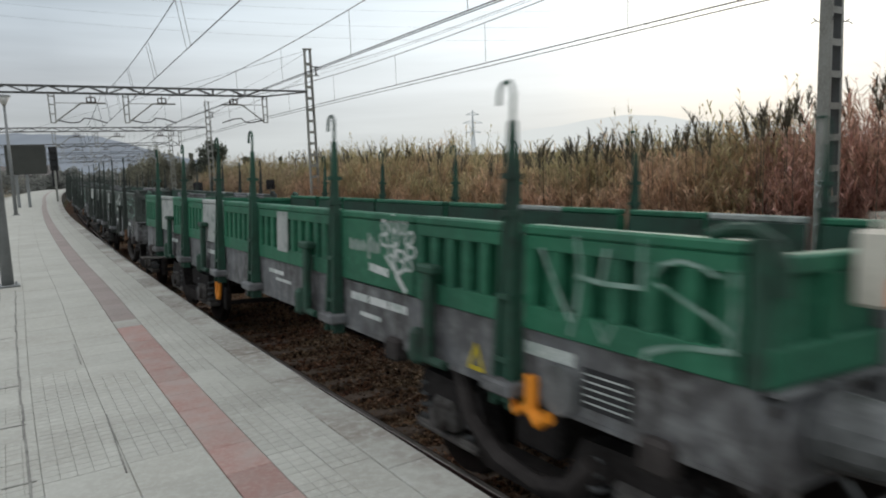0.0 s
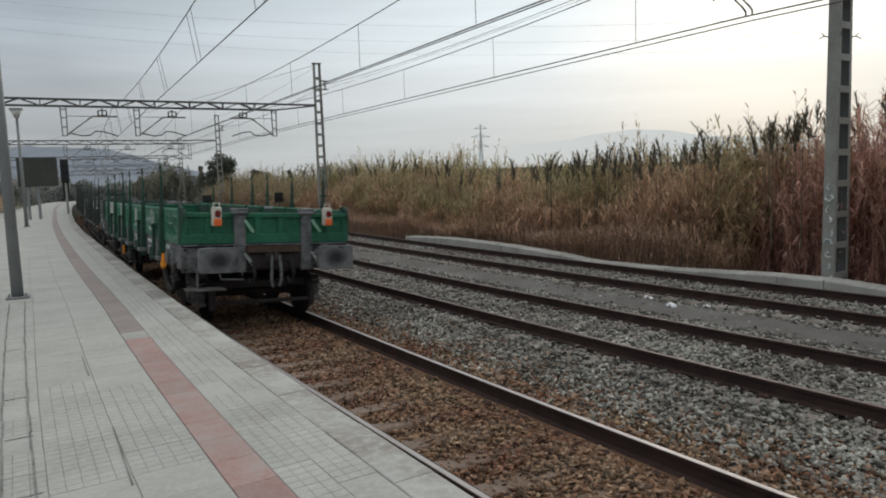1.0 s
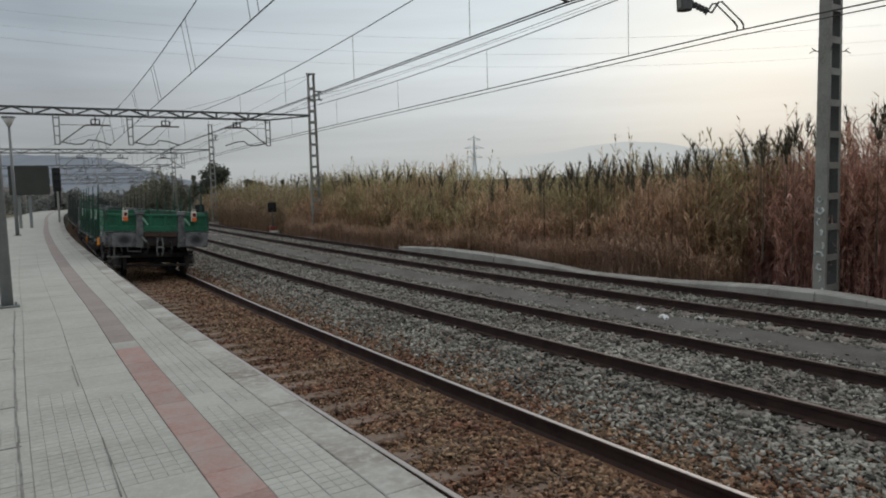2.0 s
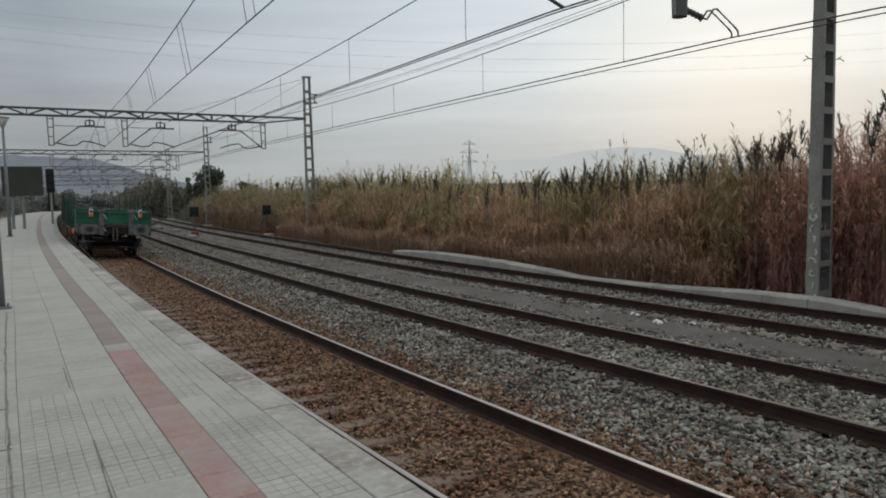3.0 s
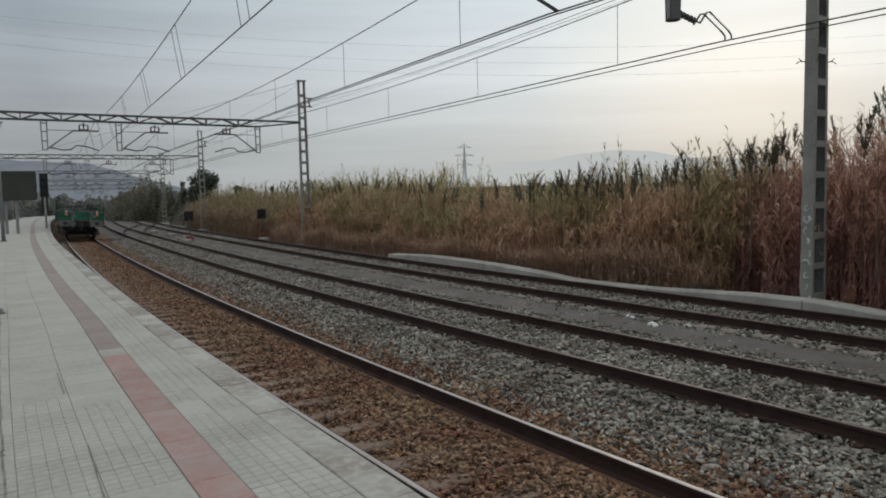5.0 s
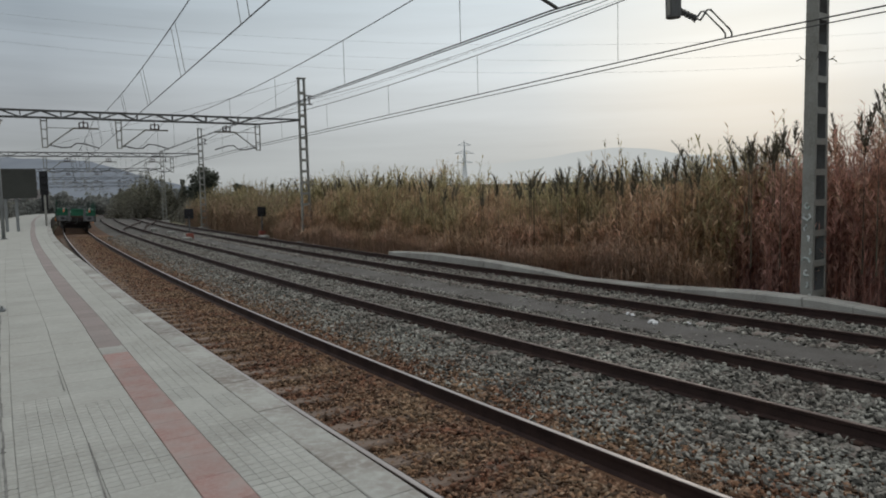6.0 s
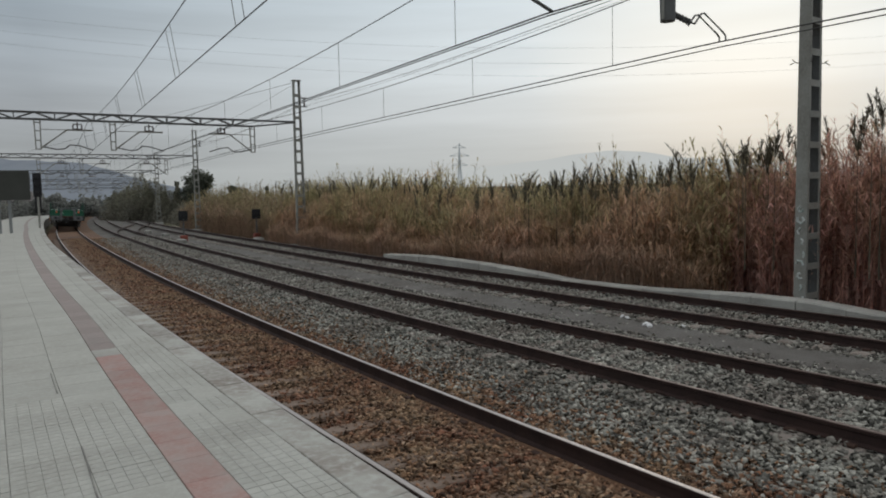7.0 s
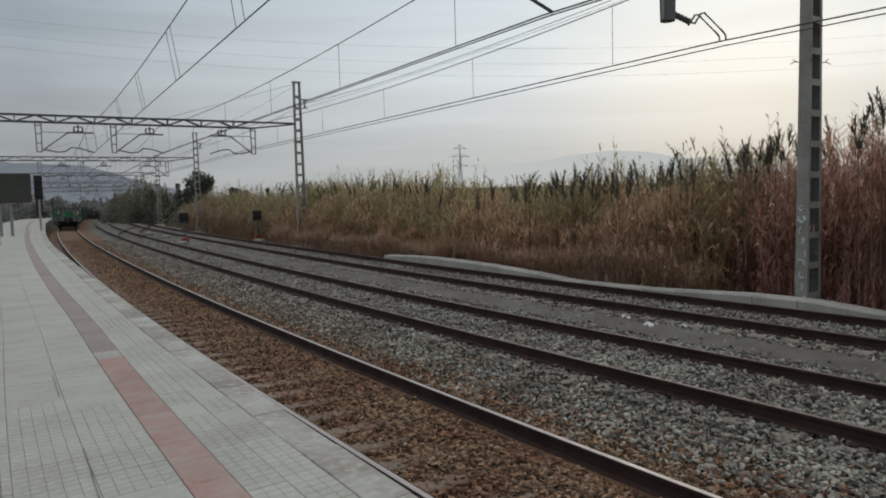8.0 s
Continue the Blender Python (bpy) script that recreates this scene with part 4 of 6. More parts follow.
for i in range(9):
    bm = B()
    z = -0.05 + i * 0.235
    rm = random.Random(40 + i)
    a0, rr = rm.uniform(0, 6), rm.uniform(0.05, 0.085)
    pts = [(-0.286 + 0.002 * i, rm.uniform(-0.02, 0.02) + rr * math.cos(a0 + q * rm.uniform(0.7, 1.2)), z + 0.1 + rr * 1.2 * math.sin(a0 + q * 1.0)) for q in range(rm.randint(3, 6))]
    pipe(bm, pts, rm.uniform(0.018, 0.028), 5)
    part("stroke", bm, M_CHALK, marks)

# ------------------------------------------------------------------ platform furniture


def lamp_post(m):
    t = thing("platform_lamp", "slim grey platform lamp post with a conical head", "lamp post", "platform lamps", m)
    bm = B()
    rod(bm, (0, 0, 0.03), (0, 0, 5.55), 0.092, 0.062, 14)
    part("post", bm, M_LAMP_GREY, t, smooth=True)
    bm = B()
    box(bm, (-0.17, -0.17, 0.0), (0.17, 0.17, 0.03), 0.008)
    for x in (-0.12, 0.12):
        for y in (-0.12, 0.12):
            rod(bm, (x, y, 0.03), (x, y, 0.06), 0.016, seg=6)
    part("base_plate", bm, M_LAMP_GREY, t)
    bm = B()
    rod(bm, (0, 0, 5.5), (0, 0, 5.95), 0.08, 0.30, 16)
    part("shade", bm, M_WHITE, t, "pale conical diffuser", smooth=True)
    bm = B()
    rod(bm, (0, 0, 5.95), (0, 0, 6.01), 0.33, 0.30, 16)
    part("cap", bm, M_LAMP_GREY, t)
    return t


lp = lamp_post(at(15.8, -3.64, PLAT))
copy_thing(lp, at(43.8, -4.0, PLAT))


def board(s, off):
    t = thing("sign_cabinet", "dark sign cabinet on two grey posts seen from behind", "sign", m=at(s, off, PLAT))
    bm = B()
    box(bm, (-1.15, -0.2, 2.15), (1.15, 0.2, 4.05), 0.03)
    part("cabinet", bm, M_SIGN, t)
    for z in (2.3, 2.9, 3.5):
        bm = B()
        box(bm, (1.152, -0.16, z), (1.175, 0.16, z + 0.4), 0.005)
        part("side_vent", bm, M_BLACK, t)
    for x in (-0.65, -0.05):
        bm = B()
        box(bm, (x - 0.09, -0.07, 0), (x + 0.09, 0.07, 2.15), 0.01)
        part("post", bm, M_LAMP_GREY, t)
    return t


board(55.4, -3.6)


def dwarf_signal(s, off, h=1.55):
    t = thing("dwarf_signal", "black square shunting signal on a short post with red base", "signal", "shunting signals", m=at(s, off, -0.25))
    bm = B()
    rod(bm, (0, 0, 0), (0, 0, h - 0.2), 0.05)
    part("post", bm, M_STEEL_DARK, t)
    bm = B()
    box(bm, (-0.30, -0.03, h - 0.35), (0.30, 0.03, h + 0.33), 0.03)
    part("target_plate", bm, M_BLACK, t)
    for x in (-0.1, 0.1):
        bm = B()
        rod(bm, (x, -0.03, h), (x, -0.13, h), 0.07, seg=10)
        part("hood", bm, M_BLACK, t)
    bm = B()
    box(bm, (-0.22, -0.2, 0.0), (0.22, 0.2, 0.42), 0.03)
    part("base_box", bm, M_SIGNAL_RED, t)
    return t


dwarf_signal(50.3, 10.95, 1.75)
dwarf_signal(51.5, 6.34, 1.75)
for s, o in ((49.0, 5.75), (46.5, 10.0), (60, 6.4), (68, 6.1)):
    t = thing("point_motor", "low grey point machine beside the rail", "point machine", m=at(s, o, -0.3))
    bm = B()
    box(bm, (-0.25, -0.45, 0), (0.25, 0.45, 0.34), 0.05)
    part("case", bm, M_STEEL, t)
    bm = B()
    rod(bm, (-0.9, 0, 0.12), (-0.2, 0, 0.12), 0.03)
    part("rodding", bm, M_RAIL, t)


def colour_signal(s, off, h):
    t = thing("colour_light_signal", "black main signal head on a grey mast", "signal", m=at(s, off, 0.0))
    bm = B()
    rod(bm, (0, 0, -0.5), (0, 0, h), 0.08)
    part("post", bm, M_STEEL, t)
    bm = B()
    box(bm, (-0.3, -0.12, h - 1.9), (0.3, 0.12, h), 0.06)
    part("head", bm, M_BLACK, t)
    for i in range(3):
        bm = B()
        rod(bm, (0, -0.12, h - 0.35 - 0.55 * i), (0, -0.4, h - 0.32 - 0.55 * i), 0.14, seg=10)
        part("hood", bm, M_BLACK, t)
    return t


colour_signal(66.0, -2.08, 5.0)
colour_signal(84.0, -2.4, 3.6)

# ------------------------------------------------------------------ far station buildings and litter
for i, (x, y, w, d, h) in enumerate(((-124, 205, 9, 8, 4.5), (-150, 245, 14, 10, 6), (-190, 300, 22, 12, 7))):
    t = thing("building", "distant pale rendered building with dark windows", "building", "far buildings", m=pose(x, y, -0.5, 0, 0, 28))
    bm = B()
    box(bm, (-w / 2, -d / 2, 0), (w / 2, d / 2, h))
    part("wall", bm, M_HOUSE, t)
    bm = B()
    a = [bm.verts.new(v) for v in ((-w / 2 - 0.4, -d / 2 - 0.4, h), (w / 2 + 0.4, -d / 2 - 0.4, h), (w / 2 + 0.4, d / 2 + 0.4, h), (-w / 2 - 0.4, d / 2 + 0.4, h))]
    b = [bm.verts.new(v) for v in ((-w / 2, 0, h + d * 0.22), (w / 2, 0, h + d * 0.22))]
    for f in ((0, 1, 5, 4), (2, 3, 4, 5)):
        bm.faces.new([(a + b)[j] for j in f])
    bm.faces.new((a[1], a[2], b[1]))
    bm.faces.new((a[3], a[0], b[0]))
    bm.faces.new(a[::-1])
    part("roof", bm, M_ROOF, t)
    for fz in range(int(h // 3)):
        for k in range(int(w // 3)):
            bm = B()
            x0 = -w / 2 + 1 + k * 3
            box(bm, (x0, -d / 2 - 0.05, 1 + fz * 3), (x0 + 1.2, -d / 2 + 0.02, 2.4 + fz * 3))
            part("window", bm, M_PANE, t)
for i, (ls, lo) in enumerate(((12.25, 7.24), (12.05, 7.16), (11.33, 6.91), (11.2, 6.84), (10.75, 7.27))):
    t = thing("litter", "crumpled white scrap of litter on the gravel", "litter", "litter", m=at(ls, lo, -0.175, i * 1.3))
    bm = B()
    bmesh.ops.create_icosphere(bm, subdivisions=1, radius=(0.05, 0.055, 0.075, 0.085, 0.07)[i])
    for v in bm.verts:
        v.co = Vector((v.co.x * (1 + 0.5 * math.sin(i + 7 * v.co.y)), v.co.y * 0.8, v.co.z * 0.4 + 0.02 * math.sin(40 * v.co.x + i)))
    part("scrap", bm, M_LITTER, t)


# ------------------------------------------------------------------ reeds, scrub and trees
def reeds(name, count, s_rng, o_rng, height, mat, label, leaves=11, seed=1, lean=0.10, leaf_w=0.022, front=0.55):
    """A stand of giant reed: canes with long bent leaves, dry skirts below. height(s): how tall the canes are there."""
    rng = np.random.default_rng(seed)
    s = rng.uniform(s_rng[0], s_rng[1], count)
    off = o_rng[0] + (o_rng[1] - o_rng[0]) * rng.random(count) ** 1.25
    x, y = line_points(s, off)
    H = np.array([height(v) * (1 + 0.17 * math.sin(1.9 * v + 0.8 * math.sin(0.7 * v)) * math.sin(0.53 * v + 1) + 0.10 * noise.noise(Vector((v * 1.3, o * 1.1, 2)))) for v, o in zip(s, off)]) * rng.uniform(0.62, 1.06, count) * (1 + 0.06 * np.minimum(off - o_rng[0], 3)) * np.interp(off - o_rng[0], [0, 0.5, 1.6], [front, 0.5 + 0.5 * front, 1.0])
    tall = rng.random(count) < 0.06
    H = np.where(tall, H * rng.uniform(1.06, 1.24, count), H)
    az = rng.uniform(0, 2 * np.pi, count)
    ln = rng.normal(0, lean, count)
    base = np.stack([x, y, np.full(count, -0.5)], 1)
    drift = np.stack([np.cos(az) * ln, np.sin(az) * ln, np.zeros(count)], 1)

    def along(u):
        u = np.asarray(u)[..., None]
        return base[:, None, :] + drift[:, None, :] * (H[:, None, None] * u ** 1.8) + np.array([0, 0, 1.0]) * (H + 0.5)[:, None, None] * u
    V, F, n0 = [], [], 0
    us = np.array([[0.0, 0.4, 0.75, 1.0]]).repeat(count, 0)
    ctr = along(us)
    rad = np.array([0.013, 0.011, 0.008, 0.003])
    tri = np.array([(1, 0, 0), (-0.5, 0.87, 0), (-0.5, -0.87, 0)])
    ring = ctr[:, :, None, :] + rad[None, :, None, None] * tri[None, None]
    V.append(ring.reshape(-1, 3))
    q = []
    for a in range(3):
        for j in range(3):
            q.append((a * 3 + j, a * 3 + (j + 1) % 3, (a + 1) * 3 + (j + 1) % 3, (a + 1) * 3 + j))
    F.append((np.array(q)[None] + 12 * np.arange(count)[:, None, None]).reshape(-1, 4))
    n0 += 12 * count
    for k in range(leaves):
        u = np.clip((k + rng.uniform(0, 1, count)) / leaves * 0.92 + 0.07, 0, 0.99)
        p = along(u[:, None])[:, 0]
        a = rng.uniform(0, 2 * np.pi, count)
        l = rng.uniform(0.28, 0.60, count) * np.where(u > 0.93, 0.6, 1.0) * (0.42 + 0.6 * u)
        up = np.where(u > 0.6, rng.uniform(0.5, 1.3, count), rng.uniform(-0.5, 1.3, count))
        drop = np.where(u > 0.6, rng.uniform(0.2, 0.9, count), rng.uniform(0.15, 0.8, count))
        d = np.stack([np.cos(a), np.sin(a), np.zeros(count)], 1)
        side = np.stack([-np.sin(a), np.cos(a), np.zeros(count)], 1)
        w = leaf_w * rng.uniform(0.5, 1.5, count) * (0.5 + 0.6 * u)
        pts, ws = [], (0.75, 1.0, 0.06)
        for i, v in enumerate((0.0, 0.45, 1.0)):
            c = p + d * (l * v * 0.66)[:, None] + np.array([0, 0, 1.0]) * (l * (up * v - drop * v * v))[:, None]
            pts += [c - side * (w * ws[i])[:, None], c + side * (w * ws[i])[:, None]]
        V.append(np.stack(pts, 1).reshape(-1, 3))
        q = np.array([(0, 1, 3, 2), (2, 3, 5, 4)])
        F.append((q[None] + n0 + 6 * np.arange(count)[:, None, None]).reshape(-1, 4))
        n0 += 6 * count
    V, F = np.concatenate(V), np.concatenate(F)
    V[:, 2] = np.maximum(V[:, 2], -0.48)
    return tagged(soup(name, V, F, mat), label, "reeds", kind="stuff")


def reed_height(s):
    return float(np.interp(s, [-8, 4, 9, 11.5, 13, 14.5, 17, 20, 23, 25.5, 28, 31, 34, 41, 47, 54, 64, 76, 90],
                           [4.0, 3.8, 3.55, 3.25, 2.9, 2.6, 2.55, 2.5, 2.25, 2.2, 2.5, 2.9, 2.85, 2.8, 3.05, 2.75, 2.95, 3.3, 2.6]))


reeds("reed_bank_near", 3200, (-4, 13.2), (11.32, 14.8), reed_height, M_REED_RED, "dense rust-red stand of dry giant reeds behind the tracks", 40, 11, lean=0.13, leaf_w=0.014)
reeds("reed_bank_middle", 5600, (12.4, 46), (10.85, 15.5), reed_height, M_REED, "dense brown and yellow-green giant reed bank beside the railway", 34, 12, lean=0.13, leaf_w=0.017)
reeds("reed_bank_far", 2600, (44, 84), (11.0, 17), reed_height, M_REED_DULL, "distant brown reed bank along the railway", 14, 13, leaf_w=0.035, lean=0.12)
reeds("reed_bank_back", 900, (30, 160), (-19, -15), lambda s: 2.3, M_REED, "brown reeds behind the island platform", 9, 14, leaf_w=0.03)
reeds("dry_undergrowth", 3400, (12.6, 46), (10.5, 11.5), lambda s: 1.3 + 0.35 * math.sin(s * 0.9), M_UNDER, "rust-brown dry twigs and stalks at the foot of the reeds", 22, 15, lean=0.2, leaf_w=0.010, front=0.5)


def plumes(name, count, s_rng, seed, taller=1.0):
    """Feathery flower heads on the tallest canes."""
    rng = np.random.default_rng(seed)
    V, F, n0 = [], [], 0
    for _ in range(count):
        s, off = rng.uniform(*s_rng), rng.uniform(10.9, 13.5)
        x, y = line_points(s, off)
        h = reed_height(s) * rng.uniform(0.9, 1.13) * taller
        size, sway, az = rng.uniform(0.75, 1.3), rng.uniform(0.05, 0.35), rng.uniform(0, 6.28)
        bend = np.array([np.cos(az), np.sin(az), 0]) * sway
        for k in range(40):
            u = k / 40 + rng.uniform(-0.02, 0.02)
            a = rng.uniform(0, 6.28)
            p = np.array([x, y, h - 0.2 + u * 0.55 * size]) + bend * (u * u * size)
            l = (0.13 * (1 - u) + 0.04) * size * rng.uniform(0.5, 1.4)
            d = np.array([np.cos(a), np.sin(a), rng.uniform(0.7, 2.0)]) * l + bend * l
            w = np.array([-np.sin(a), np.cos(a), 0]) * rng.uniform(0.010, 0.023)
            V += [p - w, p + w, p + d]
            F.append((n0, n0 + 1, n0 + 2))
            n0 += 3
        for sx in (0.006, -0.006):
            V += [np.array([x - 0.014, y, 0.5]), np.array([x + 0.014, y + sx, 0.5]), np.array([x, y, h + 0.3 * size])]
            F.append((n0, n0 + 1, n0 + 2))
            n0 += 3
    return tagged(soup(name, np.array(V), np.array(F), M_PLUME), "feathery dry plumes on tall reeds", "reeds", kind="stuff")


plumes("reed_plumes", 95, (20, 46), 21)
plumes("clustered_reed_plumes", 140, (8, 21), 23)
plumes("tall_reed_plumes", 22, (3.5, 9.5), 22, 1.07)


def scrub(name, centre_list, mat, label, leaves=900, seed=3, leaf=0.12, category="bush"):
    """Bushes: each a ragged heap of small leaf cards that are their own islands."""
    rng = np.random.default_rng(seed)
    V, F, n0 = [], [], 0
    for (x, y, r, h) in centre_list:
        n = int(leaves * r * 0.4)
        a, u, v = rng.uniform(0, 6.28, n), rng.random(n) ** 0.5, rng.random(n)
        lump = 1 + 0.35 * np.sin(3 * a + x) + 0.2 * np.sin(7 * a + y)
        rr = r * u * lump * np.sqrt(np.maximum(0.05, 1 - (v * 0.95) ** 2))
        p = np.stack([x + rr * np.cos(a), y + rr * np.sin(a), -0.45 + h * v * (0.75 + 0.35 * np.sin(2.3 * a + 5 * x)) * (1.1 - 0.3 * u)], 1)
        t1 = rng.normal(size=(n, 3))
        t1 /= np.linalg.norm(t1, axis=1, keepdims=True)
        t2 = np.cross(t1, rng.normal(size=(n, 3)))
        t2 /= np.linalg.norm(t2, axis=1, keepdims=True)
        sz = leaf * rng.uniform(0.5, 1.5, (n, 1))
        V.append(np.stack([p - t1 * sz, p + t2 * sz * 0.5, p + t1 * sz, p - t2 * sz * 0.5], 1).reshape(-1, 3))
        F.append((np.arange(4)[None] + n0 + 4 * np.arange(n)[:, None]))
        n0 += 4 * n
    return tagged(soup(name, np.concatenate(V), np.concatenate(F), mat), label, category, kind="stuff")


rs = random.Random(8)
scrub("far_scrub", [(*P(73 + i * 1.9, 13.6 + rs.uniform(0, 6.5))[:2], rs.uniform(1.5, 2.8), rs.uniform(1.6, 3.2)) for i in range(62)],
      M_BUSH, "dark green scrub beside the far tracks", 1300, 4, 0.2)
scrub("bushy_thicket", [(x, y, r, h) for x, y, r, h in ((-47.6, 110, 2.6, 6.9), (-45.4, 109, 2.3, 6.6), (-50.0, 112, 2.6, 6.0), (-43.2, 108, 2.2, 5.6), (-52.5, 115, 2.8, 5.2), (-40.8, 107, 2.2, 5.4), (-55.5, 119, 3.0, 4.8))],
      M_BUSH, "rounded dark green thicket beside the far tracks", 5200, 11, 0.16, "thicket")
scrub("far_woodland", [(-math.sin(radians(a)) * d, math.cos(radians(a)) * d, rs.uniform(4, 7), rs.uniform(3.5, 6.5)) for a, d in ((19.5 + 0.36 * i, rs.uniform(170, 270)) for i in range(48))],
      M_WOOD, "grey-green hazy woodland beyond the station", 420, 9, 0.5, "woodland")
scrub("left_scrub", [(*P(90 + i * 7, -20 - rs.uniform(0, 10))[:2], rs.uniform(2.5, 4), rs.uniform(2.5, 4.5)) for i in range(20)],
      M_BUSH, "dark scrub behind the platform end", 900, 5, 0.22)


def tree(x, y, h, r, seed, pine=False):
    rng = np.random.default_rng(seed)
    t = thing("tree", "dark pine tree with a pointed crown" if pine else "dark broad tree with an uneven crown", "tree", "far trees", m=pose(x, y, -0.5))
    bm = B()
    rod(bm, (0, 0, 0), (0.15, 0.1, h * 0.55), 0.03 * h, 0.015 * h, 8)
    for k in range(6):
        a = k * 1.05 + seed
        rod(bm, (0.1, 0.05, h * (0.35 + 0.04 * k)), (math.cos(a) * r * 0.6, math.sin(a) * r * 0.6, h * (0.55 + 0.05 * k)), 0.012 * h, 0.005 * h, 6)
    part("trunk", bm, M_TRUNK, t)
    n = 5200
    clumps = rng.normal(size=(16, 3)) * np.array([r * 0.5, r * 0.5, h * 0.14]) + np.array([0, 0, h * 0.68])
    if pine:
        z = rng.uniform(0.25, 1, 16)
        a = rng.uniform(0, 6.28, 16)
        clumps = np.stack([np.cos(a) * r * (1 - z) * 0.8, np.sin(a) * r * (1 - z) * 0.8, z * h * 0.95], 1)
    c = clumps[rng.integers(0, 16, n)]
    p = c + rng.normal(size=(n, 3)) * r * (0.13 if pine else 0.2)
    t1 = rng.normal(size=(n, 3))
    t1 /= np.linalg.norm(t1, axis=1, keepdims=True)
    t2 = np.cross(t1, rng.normal(size=(n, 3)))
    t2 /= np.linalg.norm(t2, axis=1, keepdims=True)
    sz = 0.16 * rng.uniform(0.6, 1.5, (n, 1))
    V = np.stack([p - t1 * sz, p + t2 * sz * 0.6, p + t1 * sz, p - t2 * sz * 0.6], 1).reshape(-1, 3)
    ob = soup("crown", V, np.arange(4)[None] + 4 * np.arange(n)[:, None], M_TREE)
    ob.parent = t
    return t


for x, y, h, r, sd, pn in ((-39.2, 108, 6.6, 1.2, 1, False), (-37.5, 108, 7.6, 2.1, 2, False), (-42.0, 110, 6.7, 0.8, 3, True), (-33.8, 112, 5.5, 1.0, 4, False),
                           (-31.8, 114, 5.2, 0.9, 7, False), (-27.5, 109, 5.4, 0.6, 5, True)):
    tree(x, y, h, r, sd, pn)

# ------------------------------------------------------------------ the train
LEN = 12.2           # body length of a wagon
HALF = LEN / 2
BOGIE = 4.35         # bogie pivots from the middle
PITCH = 13.45        # from wagon to wagon
TOP, FLOOR, SOLE = 2.01, 1.45, 1.06
W = 1.42             # half width of the body
POSTS = (1.45, 3.75, 5.85, 7.17, 9.0, 10.86)


def side_wall(wagon, side, y0, y1, plain=False, mat=None, label=""):
    """One green side board between two stakes: plate, top rail, bottom rail and pressed ribs."""
    x = side * W
    bm = B()
    deep = 0.0 if plain else 0.05
    box(bm, (x - side * (0.03 + deep), y0, FLOOR), (x - side * (0.005 + deep), y1, TOP))
    sb = part("side_board", bm, mat or M_GREEN, wagon, label)
    bm = B()
    box(bm, (x - side * (0.05 + deep), y0, TOP - 0.055), (x + side * 0.035, y1, TOP), 0.012)
    part("top_rail", bm, mat or M_GREEN, sb)
    if not plain:
        bm = B()
        box(bm, (x - side * 0.056, y0, TOP - 0.13), (x + side * 0.03, y1, TOP - 0.056), 0.006)
        part("upper_band", bm, mat or M_GREEN, sb)
        bm = B()
        box(bm, (x - side * 0.056, y0, FLOOR), (x + side * 0.028, y1, FLOOR + 0.13), 0.006)
        part("lower_band", bm, mat or M_GREEN, sb)
        n = max(2, int((y1 - y0) / 0.19))
        for i in range(n + 1):
            y = y0 + 0.035 + (y1 - y0 - 0.07) * i / n
            bm = B()
            box(bm, (x - side * 0.056, y - 0.042, FLOOR + 0.12), (x + side * 0.028, y + 0.042, TOP - 0.12), 0.012)
            part("rib", bm, mat or M_GREEN, sb)
    else:
        bm = B()
        box(bm, (x - side * 0.006, y0 + 0.01, FLOOR + 0.01), (x + side * 0.03, y1 - 0.01, TOP - 0.06), 0.008)
        part("panel", bm, mat or M_GREEN, sb)
    # inner face in a darker green than the outer board
    bm = B()
    box(bm, (x - side * (0.055 + deep), y0, FLOOR + 0.012), (x - side * (0.032 + deep), y1, TOP - 0.06))
    part("lining", bm, M_INNER, sb, "dark green inner face")
    return sb


